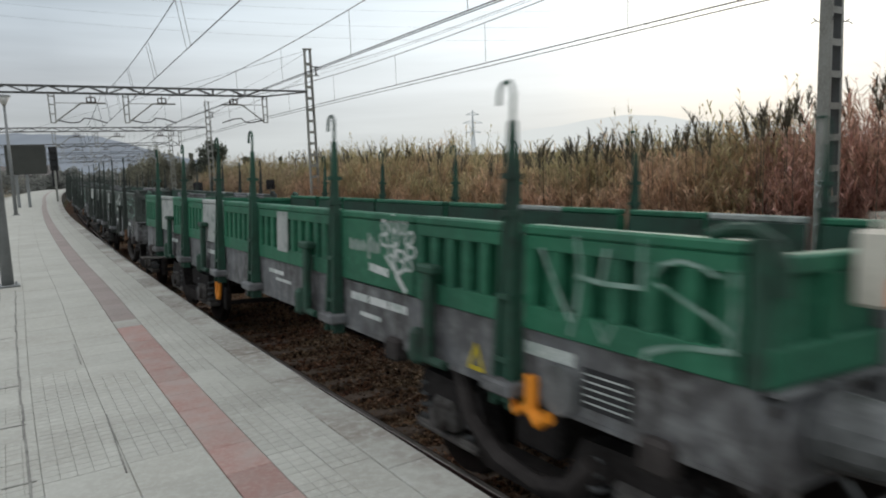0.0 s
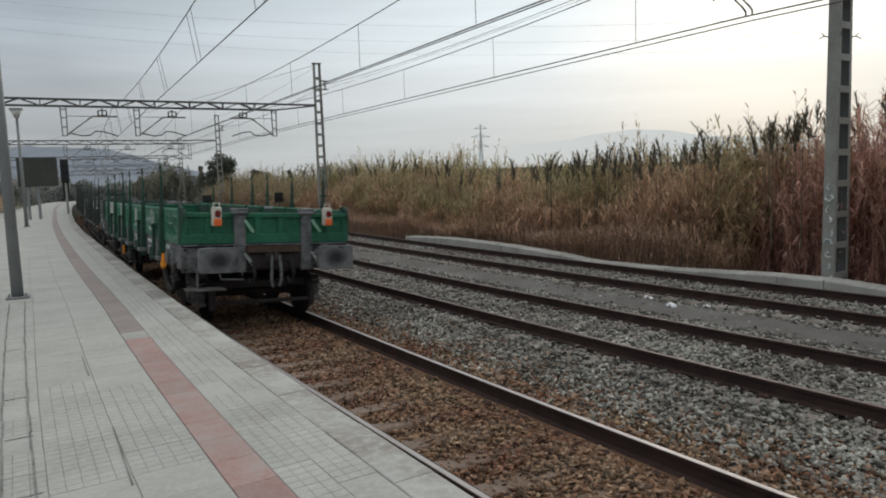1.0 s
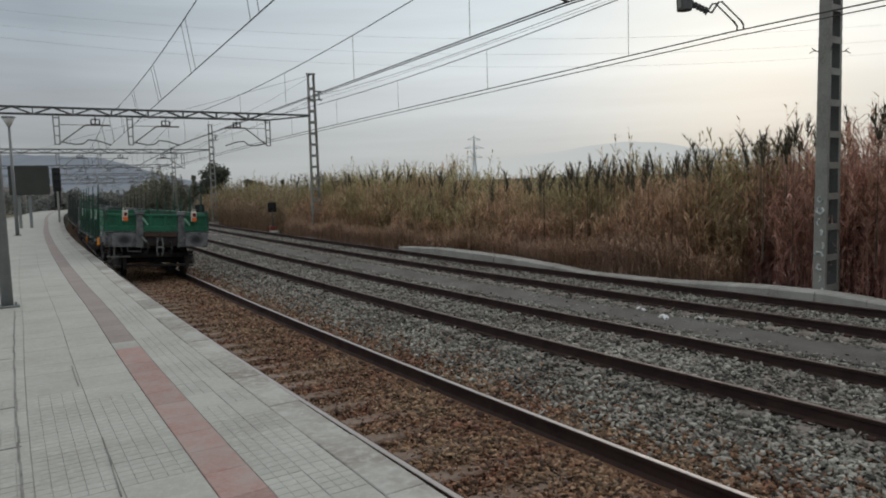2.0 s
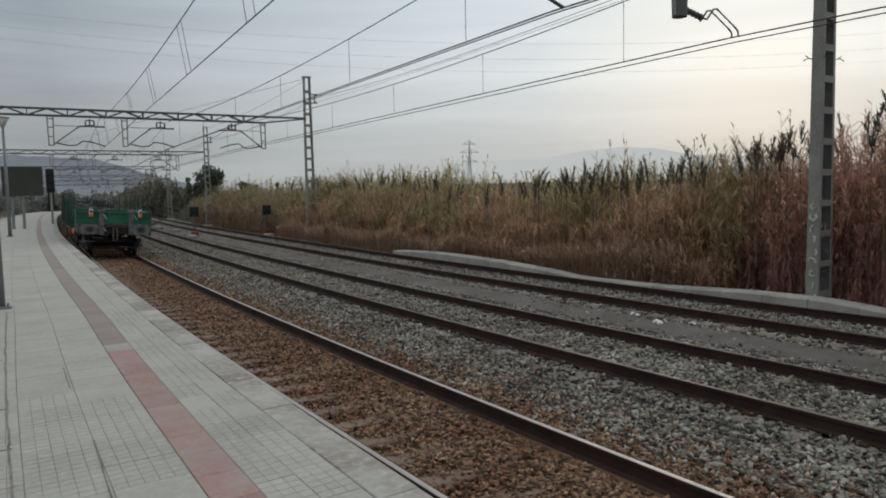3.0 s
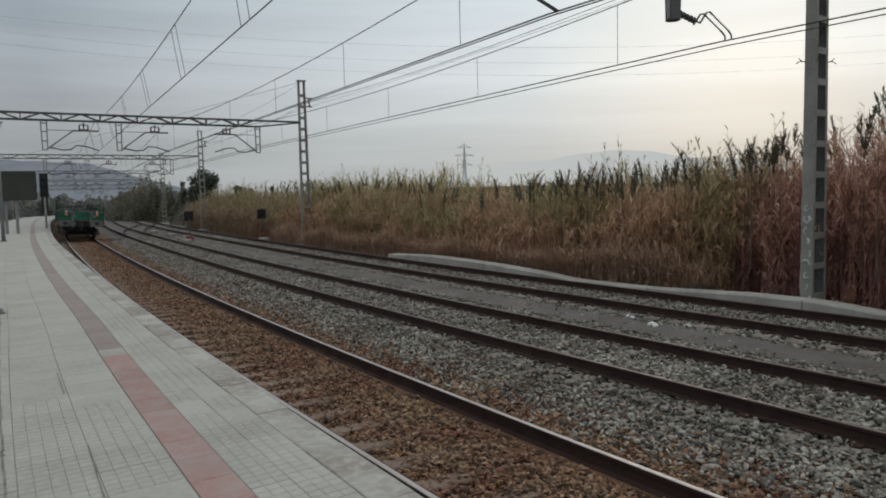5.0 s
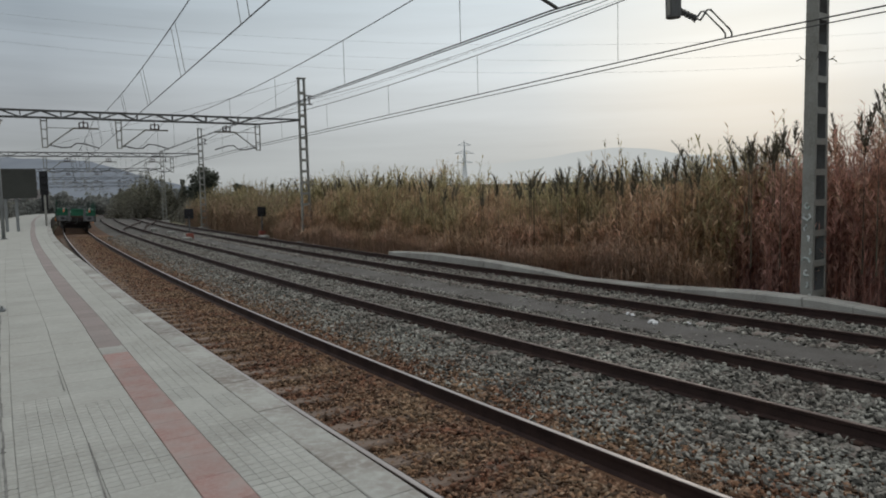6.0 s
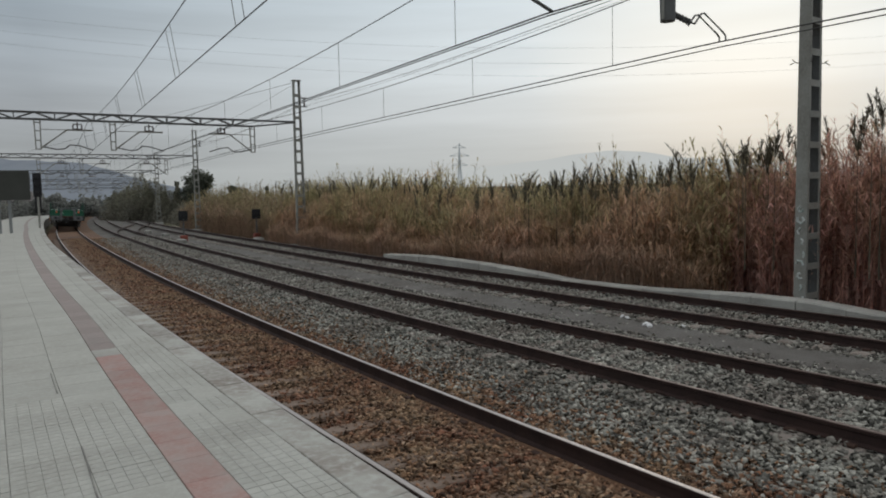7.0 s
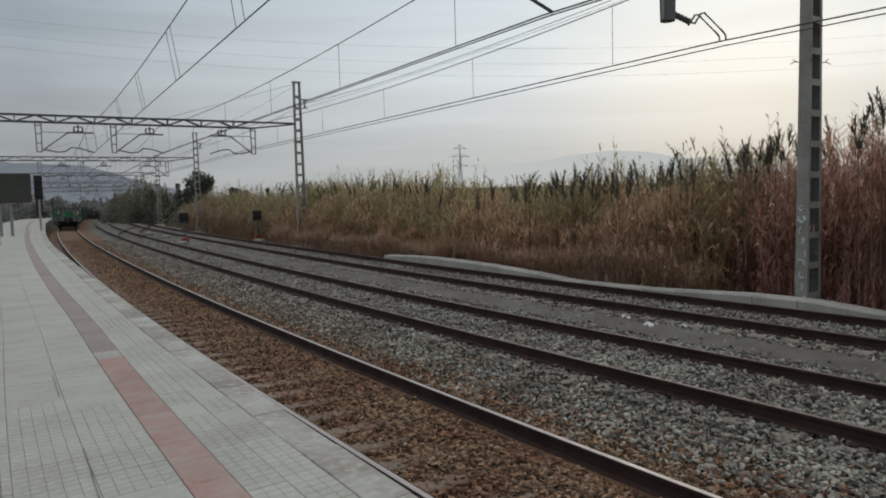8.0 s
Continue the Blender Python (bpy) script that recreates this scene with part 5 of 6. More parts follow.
def stake(wagon, side, y):
    """A tapered stake in its pocket; its tip is bent over into a hook."""
    x = side * (W + 0.06)
    bm = B()
    lo, hi = SOLE - 0.06, 2.56
    for dy, w in ((-0.075, 0.035), (0.075, 0.035)):
        a = [bm.verts.new(v) for v in ((x - 0.05, y + dy - w / 2, lo), (x + 0.05, y + dy - w / 2, lo), (x + 0.05, y + dy + w / 2, lo), (x - 0.05, y + dy + w / 2, lo))]
        k = 0.12
        b = [bm.verts.new(v) for v in ((x - 0.018, y + dy * k - w * 0.25, hi), (x + 0.016, y + dy * k - w * 0.25, hi), (x + 0.016, y + dy * k + w * 0.25, hi), (x - 0.018, y + dy * k + w * 0.25, hi))]
        for j in range(4):
            bm.faces.new((a[j], a[(j + 1) % 4], b[(j + 1) % 4], b[j]))
        bm.faces.new(a[::-1])
        bm.faces.new(b)
    plate_a = [bm.verts.new(v) for v in ((x - 0.02, y - 0.08, lo + 0.02), (x - 0.02, y + 0.08, lo + 0.02), (x + 0.0, y + 0.08, lo + 0.02), (x + 0.0, y - 0.08, lo + 0.02))]
    plate_b = [bm.verts.new(v) for v in ((x - 0.02, y - 0.018, hi - 0.02), (x - 0.02, y + 0.018, hi - 0.02), (x + 0.0, y + 0.018, hi - 0.02), (x + 0.0, y - 0.018, hi - 0.02))]
    for j in range(4):
        bm.faces.new((plate_a[j], plate_a[(j + 1) % 4], plate_b[(j + 1) % 4], plate_b[j]))
    for z in (1.25, 1.6, 2.05, 2.25):
        w = 0.085 - 0.062 * (z - 1) / 1.6
        box(bm, (x - 0.05, y - w, z), (x + 0.052, y + w, z + 0.03))
    st = part("stake", bm, M_GREEN_DARK, wagon, "tapered green stake with a hooked tip")
    bm = B()
    pts = [(x, y, 2.50)] + [(x, y + 0.06 - 0.06 * math.cos(a), 2.70 + 0.075 * math.sin(a)) for a in (0, 0.5, 1.05, 1.57, 2.1, 2.6, 3.14)] + [(x, y + 0.12, 2.65)]
    pipe(bm, pts, 0.012, 6)
    part("hook", bm, M_GREEN_DARK, st)
    bm = B()
    box(bm, (x - 0.10, y - 0.13, SOLE + 0.02), (x + 0.075, y + 0.13, SOLE + 0.10), 0.015)
    part("stake_pocket", bm, M_GREY, st, "grimy steel pocket")
    return st


def lever(wagon, side, y):
    """A folding catch arm on the side, shorter than a stake."""
    x = side * (W + 0.08)
    bm = B()
    box(bm, (x - 0.03, y - 0.045, SOLE + 0.02), (x + 0.03, y + 0.045, FLOOR + 0.22), 0.012)
    box(bm, (x - 0.05, y - 0.10, FLOOR + 0.20), (x + 0.05, y + 0.10, FLOOR + 0.26), 0.015)
    box(bm, (x - 0.06, y + 0.05, SOLE - 0.02), (x + 0.04, y + 0.17, SOLE + 0.22), 0.03)
    rod(bm, (x, y - 0.2, SOLE + 0.03), (x, y + 0.22, SOLE + 0.03), 0.03)
    return part("catch_arm", bm, M_GREEN_DARK, wagon, "short grimy catch arm")


def end_wall(wagon, e):
    y = e * HALF
    bm = B()
    box(bm, (-W, y - e * 0.03, FLOOR), (W, y - e * 0.005, TOP - 0.05))
    box(bm, (-W, y - e * 0.05, TOP - 0.13), (W, y + e * 0.04, TOP - 0.05), 0.012)
    box(bm, (-W, y - e * 0.006, FLOOR), (W, y + e * 0.045, FLOOR + 0.16), 0.01)
    for x in (-1.36, -1.0, -0.2, 0.2, 1.05, 1.36):
        box(bm, (x - 0.05, y - e * 0.006, FLOOR + 0.15), (x + 0.05, y + e * 0.04, TOP - 0.12), 0.012)
    ew = part("end_board", bm, M_GREEN, wagon)
    for x in (-0.5, 0.64):
        bm = B()
        box(bm, (x - 0.085, y + e * 0.05, 0.98), (x + 0.085, y + e * 0.066, TOP - 0.06), 0.004)
        for d in (-1, 1):
            box(bm, (x + d * 0.085 - 0.008, y - e * 0.0, 0.98), (x + d * 0.085 + 0.008, y + e * 0.066, TOP - 0.06))
        part("end_post", bm, M_BUFFER, ew, "grey channel post")
        bm = B()
        box(bm, (x - 0.13, y - e * 0.05, TOP - 0.08), (x + 0.13, y + e * 0.09, TOP - 0.02), 0.015)
        rod(bm, (x - 0.14, y + e * 0.02, TOP), (x + 0.14, y + e * 0.02, TOP), 0.028)
        part("hinge", bm, M_GREY, ew)
    bm = B()
    box(bm, (-1.39, y - e * 0.02, FLOOR - 0.03), (1.39, y + e * 0.075, FLOOR - 0.008), 0.004)
    part("sill_strip", bm, M_BUFFER, ew, "worn grey edge strip")
    bm = B()
    box(bm, (-0.39, y - e * 0.02, FLOOR - 0.16), (0.53, y + e * 0.07, FLOOR - 0.035), 0.01)
    part("deck_beam", bm, M_DECK, ew, "rusty brown deck beam between the posts")
    for x in (-W + 0.02, W - 0.02):      # rounded corner pillars
        bm = B()
        rod(bm, (x, y - e * 0.02, FLOOR), (x, y - e * 0.02, TOP + 0.01), 0.055, seg=10)
        pipe(bm, [(x, y + e * 0.06, TOP - 0.2), (x, y + e * 0.055, TOP - 0.09), (x, y + e * 0.02, TOP), (x, y - e * 0.07, TOP + 0.045), (x, y - e * 0.17, TOP + 0.04), (x, y - e * 0.26, TOP + 0.005)], 0.028, 8)
        part("corner_pillar", bm, M_GREEN_DARK, ew)
    return ew


def plate_bm(w, h, d, r, y, x, z, e):
    """A thick plate with rounded corners in the x, z plane."""
    bm = B()
    pts = []
    for cx, cz, a0 in ((w / 2 - r, h / 2 - r, 0), (-w / 2 + r, h / 2 - r, 90), (-w / 2 + r, -h / 2 + r, 180), (w / 2 - r, -h / 2 + r, 270)):
        for k in range(4):
            a = radians(a0 + 30 * k)
            pts.append((cx + r * math.cos(a), cz + r * math.sin(a)))
    rings = []
    for yy, k in ((y, 0.97), (y + e * d * 0.3, 1.0), (y + e * d * 0.8, 1.0), (y + e * d, 0.965)):
        rings.append([bm.verts.new((x + px * k, yy, z + pz * k)) for px, pz in pts])
    for a, b in zip(rings[:-1], rings[1:]):
        for j in range(len(pts)):
            bm.faces.new((a[j], a[(j + 1) % len(pts)], b[(j + 1) % len(pts)], b[j]))
    bm.faces.new(rings[0][::-1])
    bm.faces.new(rings[-1])
    return bm


BUF = 1.23          # height of the buffer centres


def buffers(wagon, e):
    y = e * (HALF + 0.02)
    for x in (-0.97, 0.97):
        bf = part("buffer", plate_bm(0.62, 0.40, 0.05, 0.06, y + e * 0.55, x, BUF, e), M_BUFFER, wagon, "large grey rectangular buffer head with grease")
        bm = B()
        for k in range(6):          # the smear thickens towards its middle
            ring, w = [], 1.25 - 0.16 * k
            c = bm.verts.new((x, y + e * (0.602 + 0.0006 * k), BUF))
            for j in range(24):
                a = j * math.tau / 24
                r = w * (1 + 0.07 * math.sin(3 * a + k) + 0.05 * math.sin(5 * a + 1 + 2 * k))
                ring.append(bm.verts.new((x + 0.175 * r * math.cos(a), y + e * (0.602 + 0.0006 * k), BUF - 0.005 + 0.135 * r * math.sin(a))))
            for j in range(24):
                bm.faces.new((c, ring[j], ring[(j + 1) % 24])).material_index = k
        gp = part("grease_patch", bm, M_SMEAR[0], bf, "black grease smeared on the buffer face")
        for m in M_SMEAR[1:]:
            gp.data.materials.append(m)
        bm = B()
        rod(bm, (x, y, BUF), (x, y + e * 0.34, BUF), 0.17, 0.15, 16)
        rod(bm, (x, y + e * 0.34, BUF), (x, y + e * 0.55, BUF), 0.12, 0.12, 16)
        rod(bm, (x, y + e * 0.02, BUF), (x, y + e * 0.06, BUF), 0.19, 0.19, 12)
        part("shank", bm, M_BUFFER, bf)
    bm = B()
    box(bm, (-1.41, y - e * 0.10, 1.0), (1.41, y - e * 0.016, 1.42), 0.02)
    hs = part("headstock", bm, M_BOGIE, wagon, "brake-dusted dark headstock")
    for x0, x1 in ((-1.42, -0.60), (0.74, 1.42)):
        bm = B()
        box(bm, (x0, y - e * 0.02, 0.99), (x1, y - e * 0.004, 1.40), 0.006)
        part("buffer_plate", bm, M_GREY, hs, "dusty grey buffer mounting plate")
    for k, (bx, bz) in enumerate(((-1.36, 1.04), (-1.36, 1.36), (-0.66, 1.04), (-0.66, 1.36), (0.80, 1.04), (0.80, 1.36), (1.36, 1.04), (1.36, 1.36))):
        bm = B()
        rod(bm, (bx, y - e * 0.005, bz), (bx, y + e * 0.018, bz), 0.022, seg=6)
        part("bolt", bm, M_BOGIE, hs)
    bm = B()
    box(bm, (-0.07, y, 1.13), (0.07, y + e * 0.28, 1.28), 0.02)
    pipe(bm, [(0, y + e * 0.24, 1.27), (0, y + e * 0.36, 1.31), (0, y + e * 0.40, 1.20), (0, y + e * 0.30, 1.13)], 0.04)
    part("draw_hook", bm, M_BOGIE, wagon)
    for dx in (-0.055, 0.055):
        bm = B()
        pipe(bm, [(dx, y + e * 0.36, 1.27), (dx * 1.4, y + e * 0.40, 1.10), (dx * 1.5, y + e * 0.40, 0.87), (dx * 0.9, y + e * 0.38, 0.75)], 0.024)
        part("coupling_link", bm, M_BUFFER, wagon, "worn steel coupling link")
    for x in (-0.32, 0.34):
        bm = B()
        pipe(bm, [(x, y, 1.15), (x, y + e * 0.16, 1.13), (x + 0.02, y + e * 0.22, 0.95), (x, y + e * 0.14, 0.77), (x - 0.05, y + e * 0.06, 0.87)], 0.026)
        part("brake_hose", bm, M_BLACK, wagon, "black rubber brake hose")
    x = e * 1.33
    bm = B()
    pipe(bm, [(x - e * 0.16, y - e * 0.02, 1.0), (x - e * 0.16, y - e * 0.02, 0.73)], 0.022)
    box(bm, (min(x, x - e * 0.55) - 0.03, y - e * 0.16, 0.70), (max(x, x - e * 0.55) + 0.03, y + e * 0.16, 0.73), 0.006)
    part("footstep", bm, M_AXLE, wagon, "dusty steel shunter's footstep")
    bm = B()
    pipe(bm, [(x - e * 0.5, y + e * 0.02, 0.98), (x - e * 0.5, y + e * 0.12, 0.88), (x - e * 0.86, y + e * 0.12, 0.86), (x - e * 0.86, y + e * 0.02, 0.98)], 0.016)
    part("hand_rail", bm, M_BUFFER, wagon, "bent grey hand rail under the buffer")


def wheelset(parent, y):
    bm = B()
    rod(bm, (-0.99, 0, 0), (0.99, 0, 0), 0.075, seg=10)
    for sx in (-1, 1):
        for x0, x1, r in ((0.835, 0.905, 0.46), (0.80, 0.835, 0.488), (0.845, 0.91, 0.40)):
            rod(bm, (sx * x0, 0, 0), (sx * x1, 0, 0), r, r, 28)
        for k in range(6):
            a = k * math.tau / 6
            rod(bm, (sx * 0.91, 0.25 * math.cos(a), 0.25 * math.sin(a)), (sx * 0.925, 0.25 * math.cos(a), 0.25 * math.sin(a)), 0.05, seg=6)
    ws = part("wheelset", bm, M_WHEEL, parent, "rusty steel wheels on their axle")
    ws.location = (0, y, 0.46)
    return ws


def bogie(wagon, y):
    bm = B()
    for sx in (-1, 1):
        x = sx * 1.02
        pts = [(-1.25, 0.56), (-1.2, 0.74), (-0.5, 0.72), (-0.34, 0.40), (0.34, 0.40), (0.5, 0.72), (1.2, 0.74), (1.25, 0.56), (0.66, 0.52), (0.42, 0.24), (-0.42, 0.24), (-0.66, 0.52)]
        a = [bm.verts.new((x - 0.07, u, z)) for u, z in pts]
        b = [bm.verts.new((x + 0.07, u, z)) for u, z in pts]
        for j in range(len(pts)):
            k = (j + 1) % len(pts)
            bm.faces.new((a[j], a[k], b[k], b[j]))
        for lst in (a, b):
            quads = ((0, 1, 2, 11), (2, 3, 10, 11), (3, 4, 9, 10), (4, 5, 8, 9), (5, 6, 7, 8))
            for q in quads:
                bm.faces.new([lst[i] for i in q])
    bg = part("bogie", bm, M_BOGIE, wagon, "brake-dusted steel bogie frame")
    part("bolster", box(B(), (-1.0, -0.22, 0.45), (1.0, 0.22, 0.74), 0.03), M_BOGIE, bg)
    for u in (-1.2, 1.2):
        part("end_beam", box(B(), (-0.98, u - 0.05, 0.56), (0.98, u + 0.05, 0.70), 0.02), M_BOGIE, bg)
    bg.location = (0, y, 0)
    sets = [wheelset(bg, -0.9), wheelset(bg, 0.9)]
    for sx in (-1, 1):
        for u in (-0.9, 0.9):
            bm = B()
            x = sx * 1.02
            box(bm, (x - 0.11, u - 0.15, 0.34), (x + 0.12, u + 0.15, 0.58), 0.035)
            rod(bm, (x + sx * 0.1, u, 0.46), (x + sx * 0.16, u, 0.46), 0.11, 0.09, 12)
            for dy in (-0.3, 0.3):
                box(bm, (x - 0.08, u + dy - 0.11, 0.30), (x + 0.08, u + dy + 0.11, 0.34), 0.01)
            box(bm, (x - 0.08, u - 0.4, 0.27), (x + 0.08, u + 0.4, 0.31), 0.01)
            part("axle_box", bm, M_AXLE, bg, "dusty grey axle box")
            for dy in (-0.3, 0.3):
                bm = B()
                pts = [(x + 0.075 * math.cos(a * 0.7), u + dy + 0.075 * math.sin(a * 0.7), 0.33 + 0.0095 * a) for a in range(0, 37)]
                pipe(bm, pts, 0.017, 5)
                part("coil_spring", bm, M_BUFFER, bg, "coil spring")
    for u in (-1.42, 1.42):
        bm = B()
        for sx in (-1, 1):
            box(bm, (sx * 0.87 - 0.05, u - 0.05, 0.22), (sx * 0.87 + 0.05, u + 0.03, 0.58), 0.02)
        rod(bm, (-0.87, u, 0.34), (0.87, u, 0.34), 0.035)
        part("brake_rigging", bm, M_BOGIE, bg)
    return sets


def strip_line(bm, pts, w, x, side):
    """A flat painted stroke, 3 mm proud, through (y, z) points on the side at x."""
    pts = [Vector((0, a, b)) for a, b in pts]
    for a, b in zip(pts[:-1], pts[1:]):
        d = (b - a).normalized()
        n = Vector((0, -d.z, d.y)) * w / 2
        a2, b2 = a - d * w * 0.3, b + d * w * 0.3
        vs = [bm.verts.new((x, p.y, p.z)) for p in (a2 - n, b2 - n, b2 + n, a2 + n)]
        bm.faces.new(vs if side < 0 else vs[::-1])


def markings(wagon, side):
    x = side * (W + 0.034)
    d = -1 if side < 0 else 1
    f = (lambda u: -HALF + u - 0.25) if side < 0 else (lambda u: HALF - u + 0.25)
    # pale emblem: a plain tree of loops over a bent stem, beside a row of bars
    bm = B()
    for cy, cz in ((2.93, 1.91), (2.80, 1.94), (2.67, 1.93), (2.58, 1.85), (2.56, 1.76), (2.60, 1.67), (2.77, 1.84), (2.82, 1.745), (2.94, 1.815), (2.69, 1.72)):
        tilt = math.atan2(cz - 1.74, cy - 2.76)
        ring = []
        for k in range(11):
            a = k * math.tau / 10
            p, q = 0.062 * math.cos(a), 0.038 * math.sin(a)
            ring.append((f(cy + 0.25 + p * math.cos(tilt) - q * math.sin(tilt)), cz + p * math.sin(tilt) + q * math.cos(tilt)))
        strip_line(bm, ring, 0.022, x, side)
    strip_line(bm, [(f(3.02), 1.80), (f(3.05), 1.66), (f(2.99), 1.57), (f(2.88), 1.48)], 0.045, x + d * 0.0005, side)
    strip_line(bm, [(f(3.16), 1.70), (f(3.05), 1.62)], 0.03, x + d * 0.0005, side)
    strip_line(bm, [(f(2.88), 1.64), (f(3.0), 1.58)], 0.03, x + d * 0.0005, side)
    part("emblem", bm, M_CHALK, wagon, "white tree-like emblem of loops")
    bm = B()
    for j, (hgt, low) in enumerate(((0.075, 0), (0.075, 0), (0.075, 0), (0.13, -0.05), (0.075, 0))):
        u = 3.74 - 0.105 * j
        strip_line(bm, [(f(u), 1.715 + low), (f(u), 1.715 + hgt)], 0.022, x + d * 0.001, side)
        strip_line(bm, [(f(u - 0.05), 1.715), (f(u - 0.05), 1.715 + hgt * 0.8)], 0.018, x + d * 0.001, side)
    strip_line(bm, [(f(3.40), 1.60), (f(3.14), 1.58)], 0.06, x + d * 0.001, side)
    part("lettering_bars", bm, M_CHALK, wagon, "white unreadable lettering bars")
    xs = side * (W + 0.006)
    for u0, u1, z, h in ((3.78, 3.52, 1.335, 0.06), (3.46, 3.2, 1.335, 0.06), (3.14, 3.0, 1.335, 0.06), (2.96, 2.92, 1.335, 0.06), (3.62, 3.3, 1.21, 0.035), (1.60, 1.26, 1.345, 0.07), (5.75, 5.35, 1.33, 0.04), (5.55, 5.15, 1.26, 0.03), (8.2, 7.7, 1.33, 0.05), (10.4, 10.0, 1.33, 0.05)):
        bm = B()
        strip_line(bm, [(f(u0), z), (f(u1), z)], h, xs, side)
        part("number_bar", bm, M_CHALK, wagon, "white stencilled marking bar")
    bm = B()
    for k in range(5):
        strip_line(bm, [(f(1.16), 1.16 + k * 0.035), (f(0.88), 1.16 + k * 0.035)], 0.008, xs + d * 0.004, side)
    part("data_grid", bm, M_CHALK, wagon, "ruled marking panel")
    bm = B()
    box(bm, (xs - 0.002, f(1.18) if side < 0 else f(0.86), 1.13), (xs + 0.002, f(0.86) if side < 0 else f(1.18), 1.33))
    part("data_panel", bm, M_BLACK, wagon, "black marking panel")
    bm = B()
    strip_line(bm, [(f(2.0), 1.12), (f(2.07), 1.26), (f(2.14), 1.12), (f(2.0), 1.12)], 0.03, xs + d * 0.003, side)
    part("warning_mark", bm, M_YELLOW, wagon, "yellow warning triangle")
    # faded spray scrawl
    g = x + d * 0.001
    for st, w in (([(1.22, 1.89), (1.16, 1.79), (1.10, 1.70), (1.0, 1.55)], 0.032), ([(0.97, 1.97), (0.945, 1.86), (0.94, 1.75), (0.96, 1.6), (1.0, 1.48)], 0.036), ([(0.96, 1.78), (0.8, 1.76), (0.55, 1.77)], 0.036),
                  ([(0.77, 1.92), (0.8, 1.77)], 0.03), ([(0.56, 1.98), (0.56, 1.77)], 0.034), ([(0.83, 1.57), (0.77, 1.48), (0.72, 1.57)], 0.024),
                  ([(0.50, 1.83), (0.46, 1.88), (0.36, 1.91), (0.25, 1.89), (0.18, 1.86)], 0.026), ([(0.48, 1.80), (0.40, 1.77), (0.2, 1.69), (0.10, 1.63), (0.05, 1.59)], 0.026), ([(0.11, 1.89), (0.10, 1.75), (0.11, 1.6)], 0.03),
                  ([(0.53, 1.46), (0.52, 1.49), (0.42, 1.53), (0.3, 1.555), (0.18, 1.565), (0.09, 1.58)], 0.036)):
        bm = B()
        strip_line(bm, [(f(max(u, 0.1) + 0.25), z) for u, z in st], w * 0.68, g, side)
        part("graffiti_stroke", bm, M_SPRAY, wagon, "faded pale sprayed stroke")
    bm = B()
    box(bm, (x - 0.004, f(5.42) if side < 0 else f(5.14), 1.56), (x + 0.004, f(5.14) if side < 0 else f(5.42), 1.95))
    part("notice_panel", bm, M_SHEET, wagon, "pale notice panel")


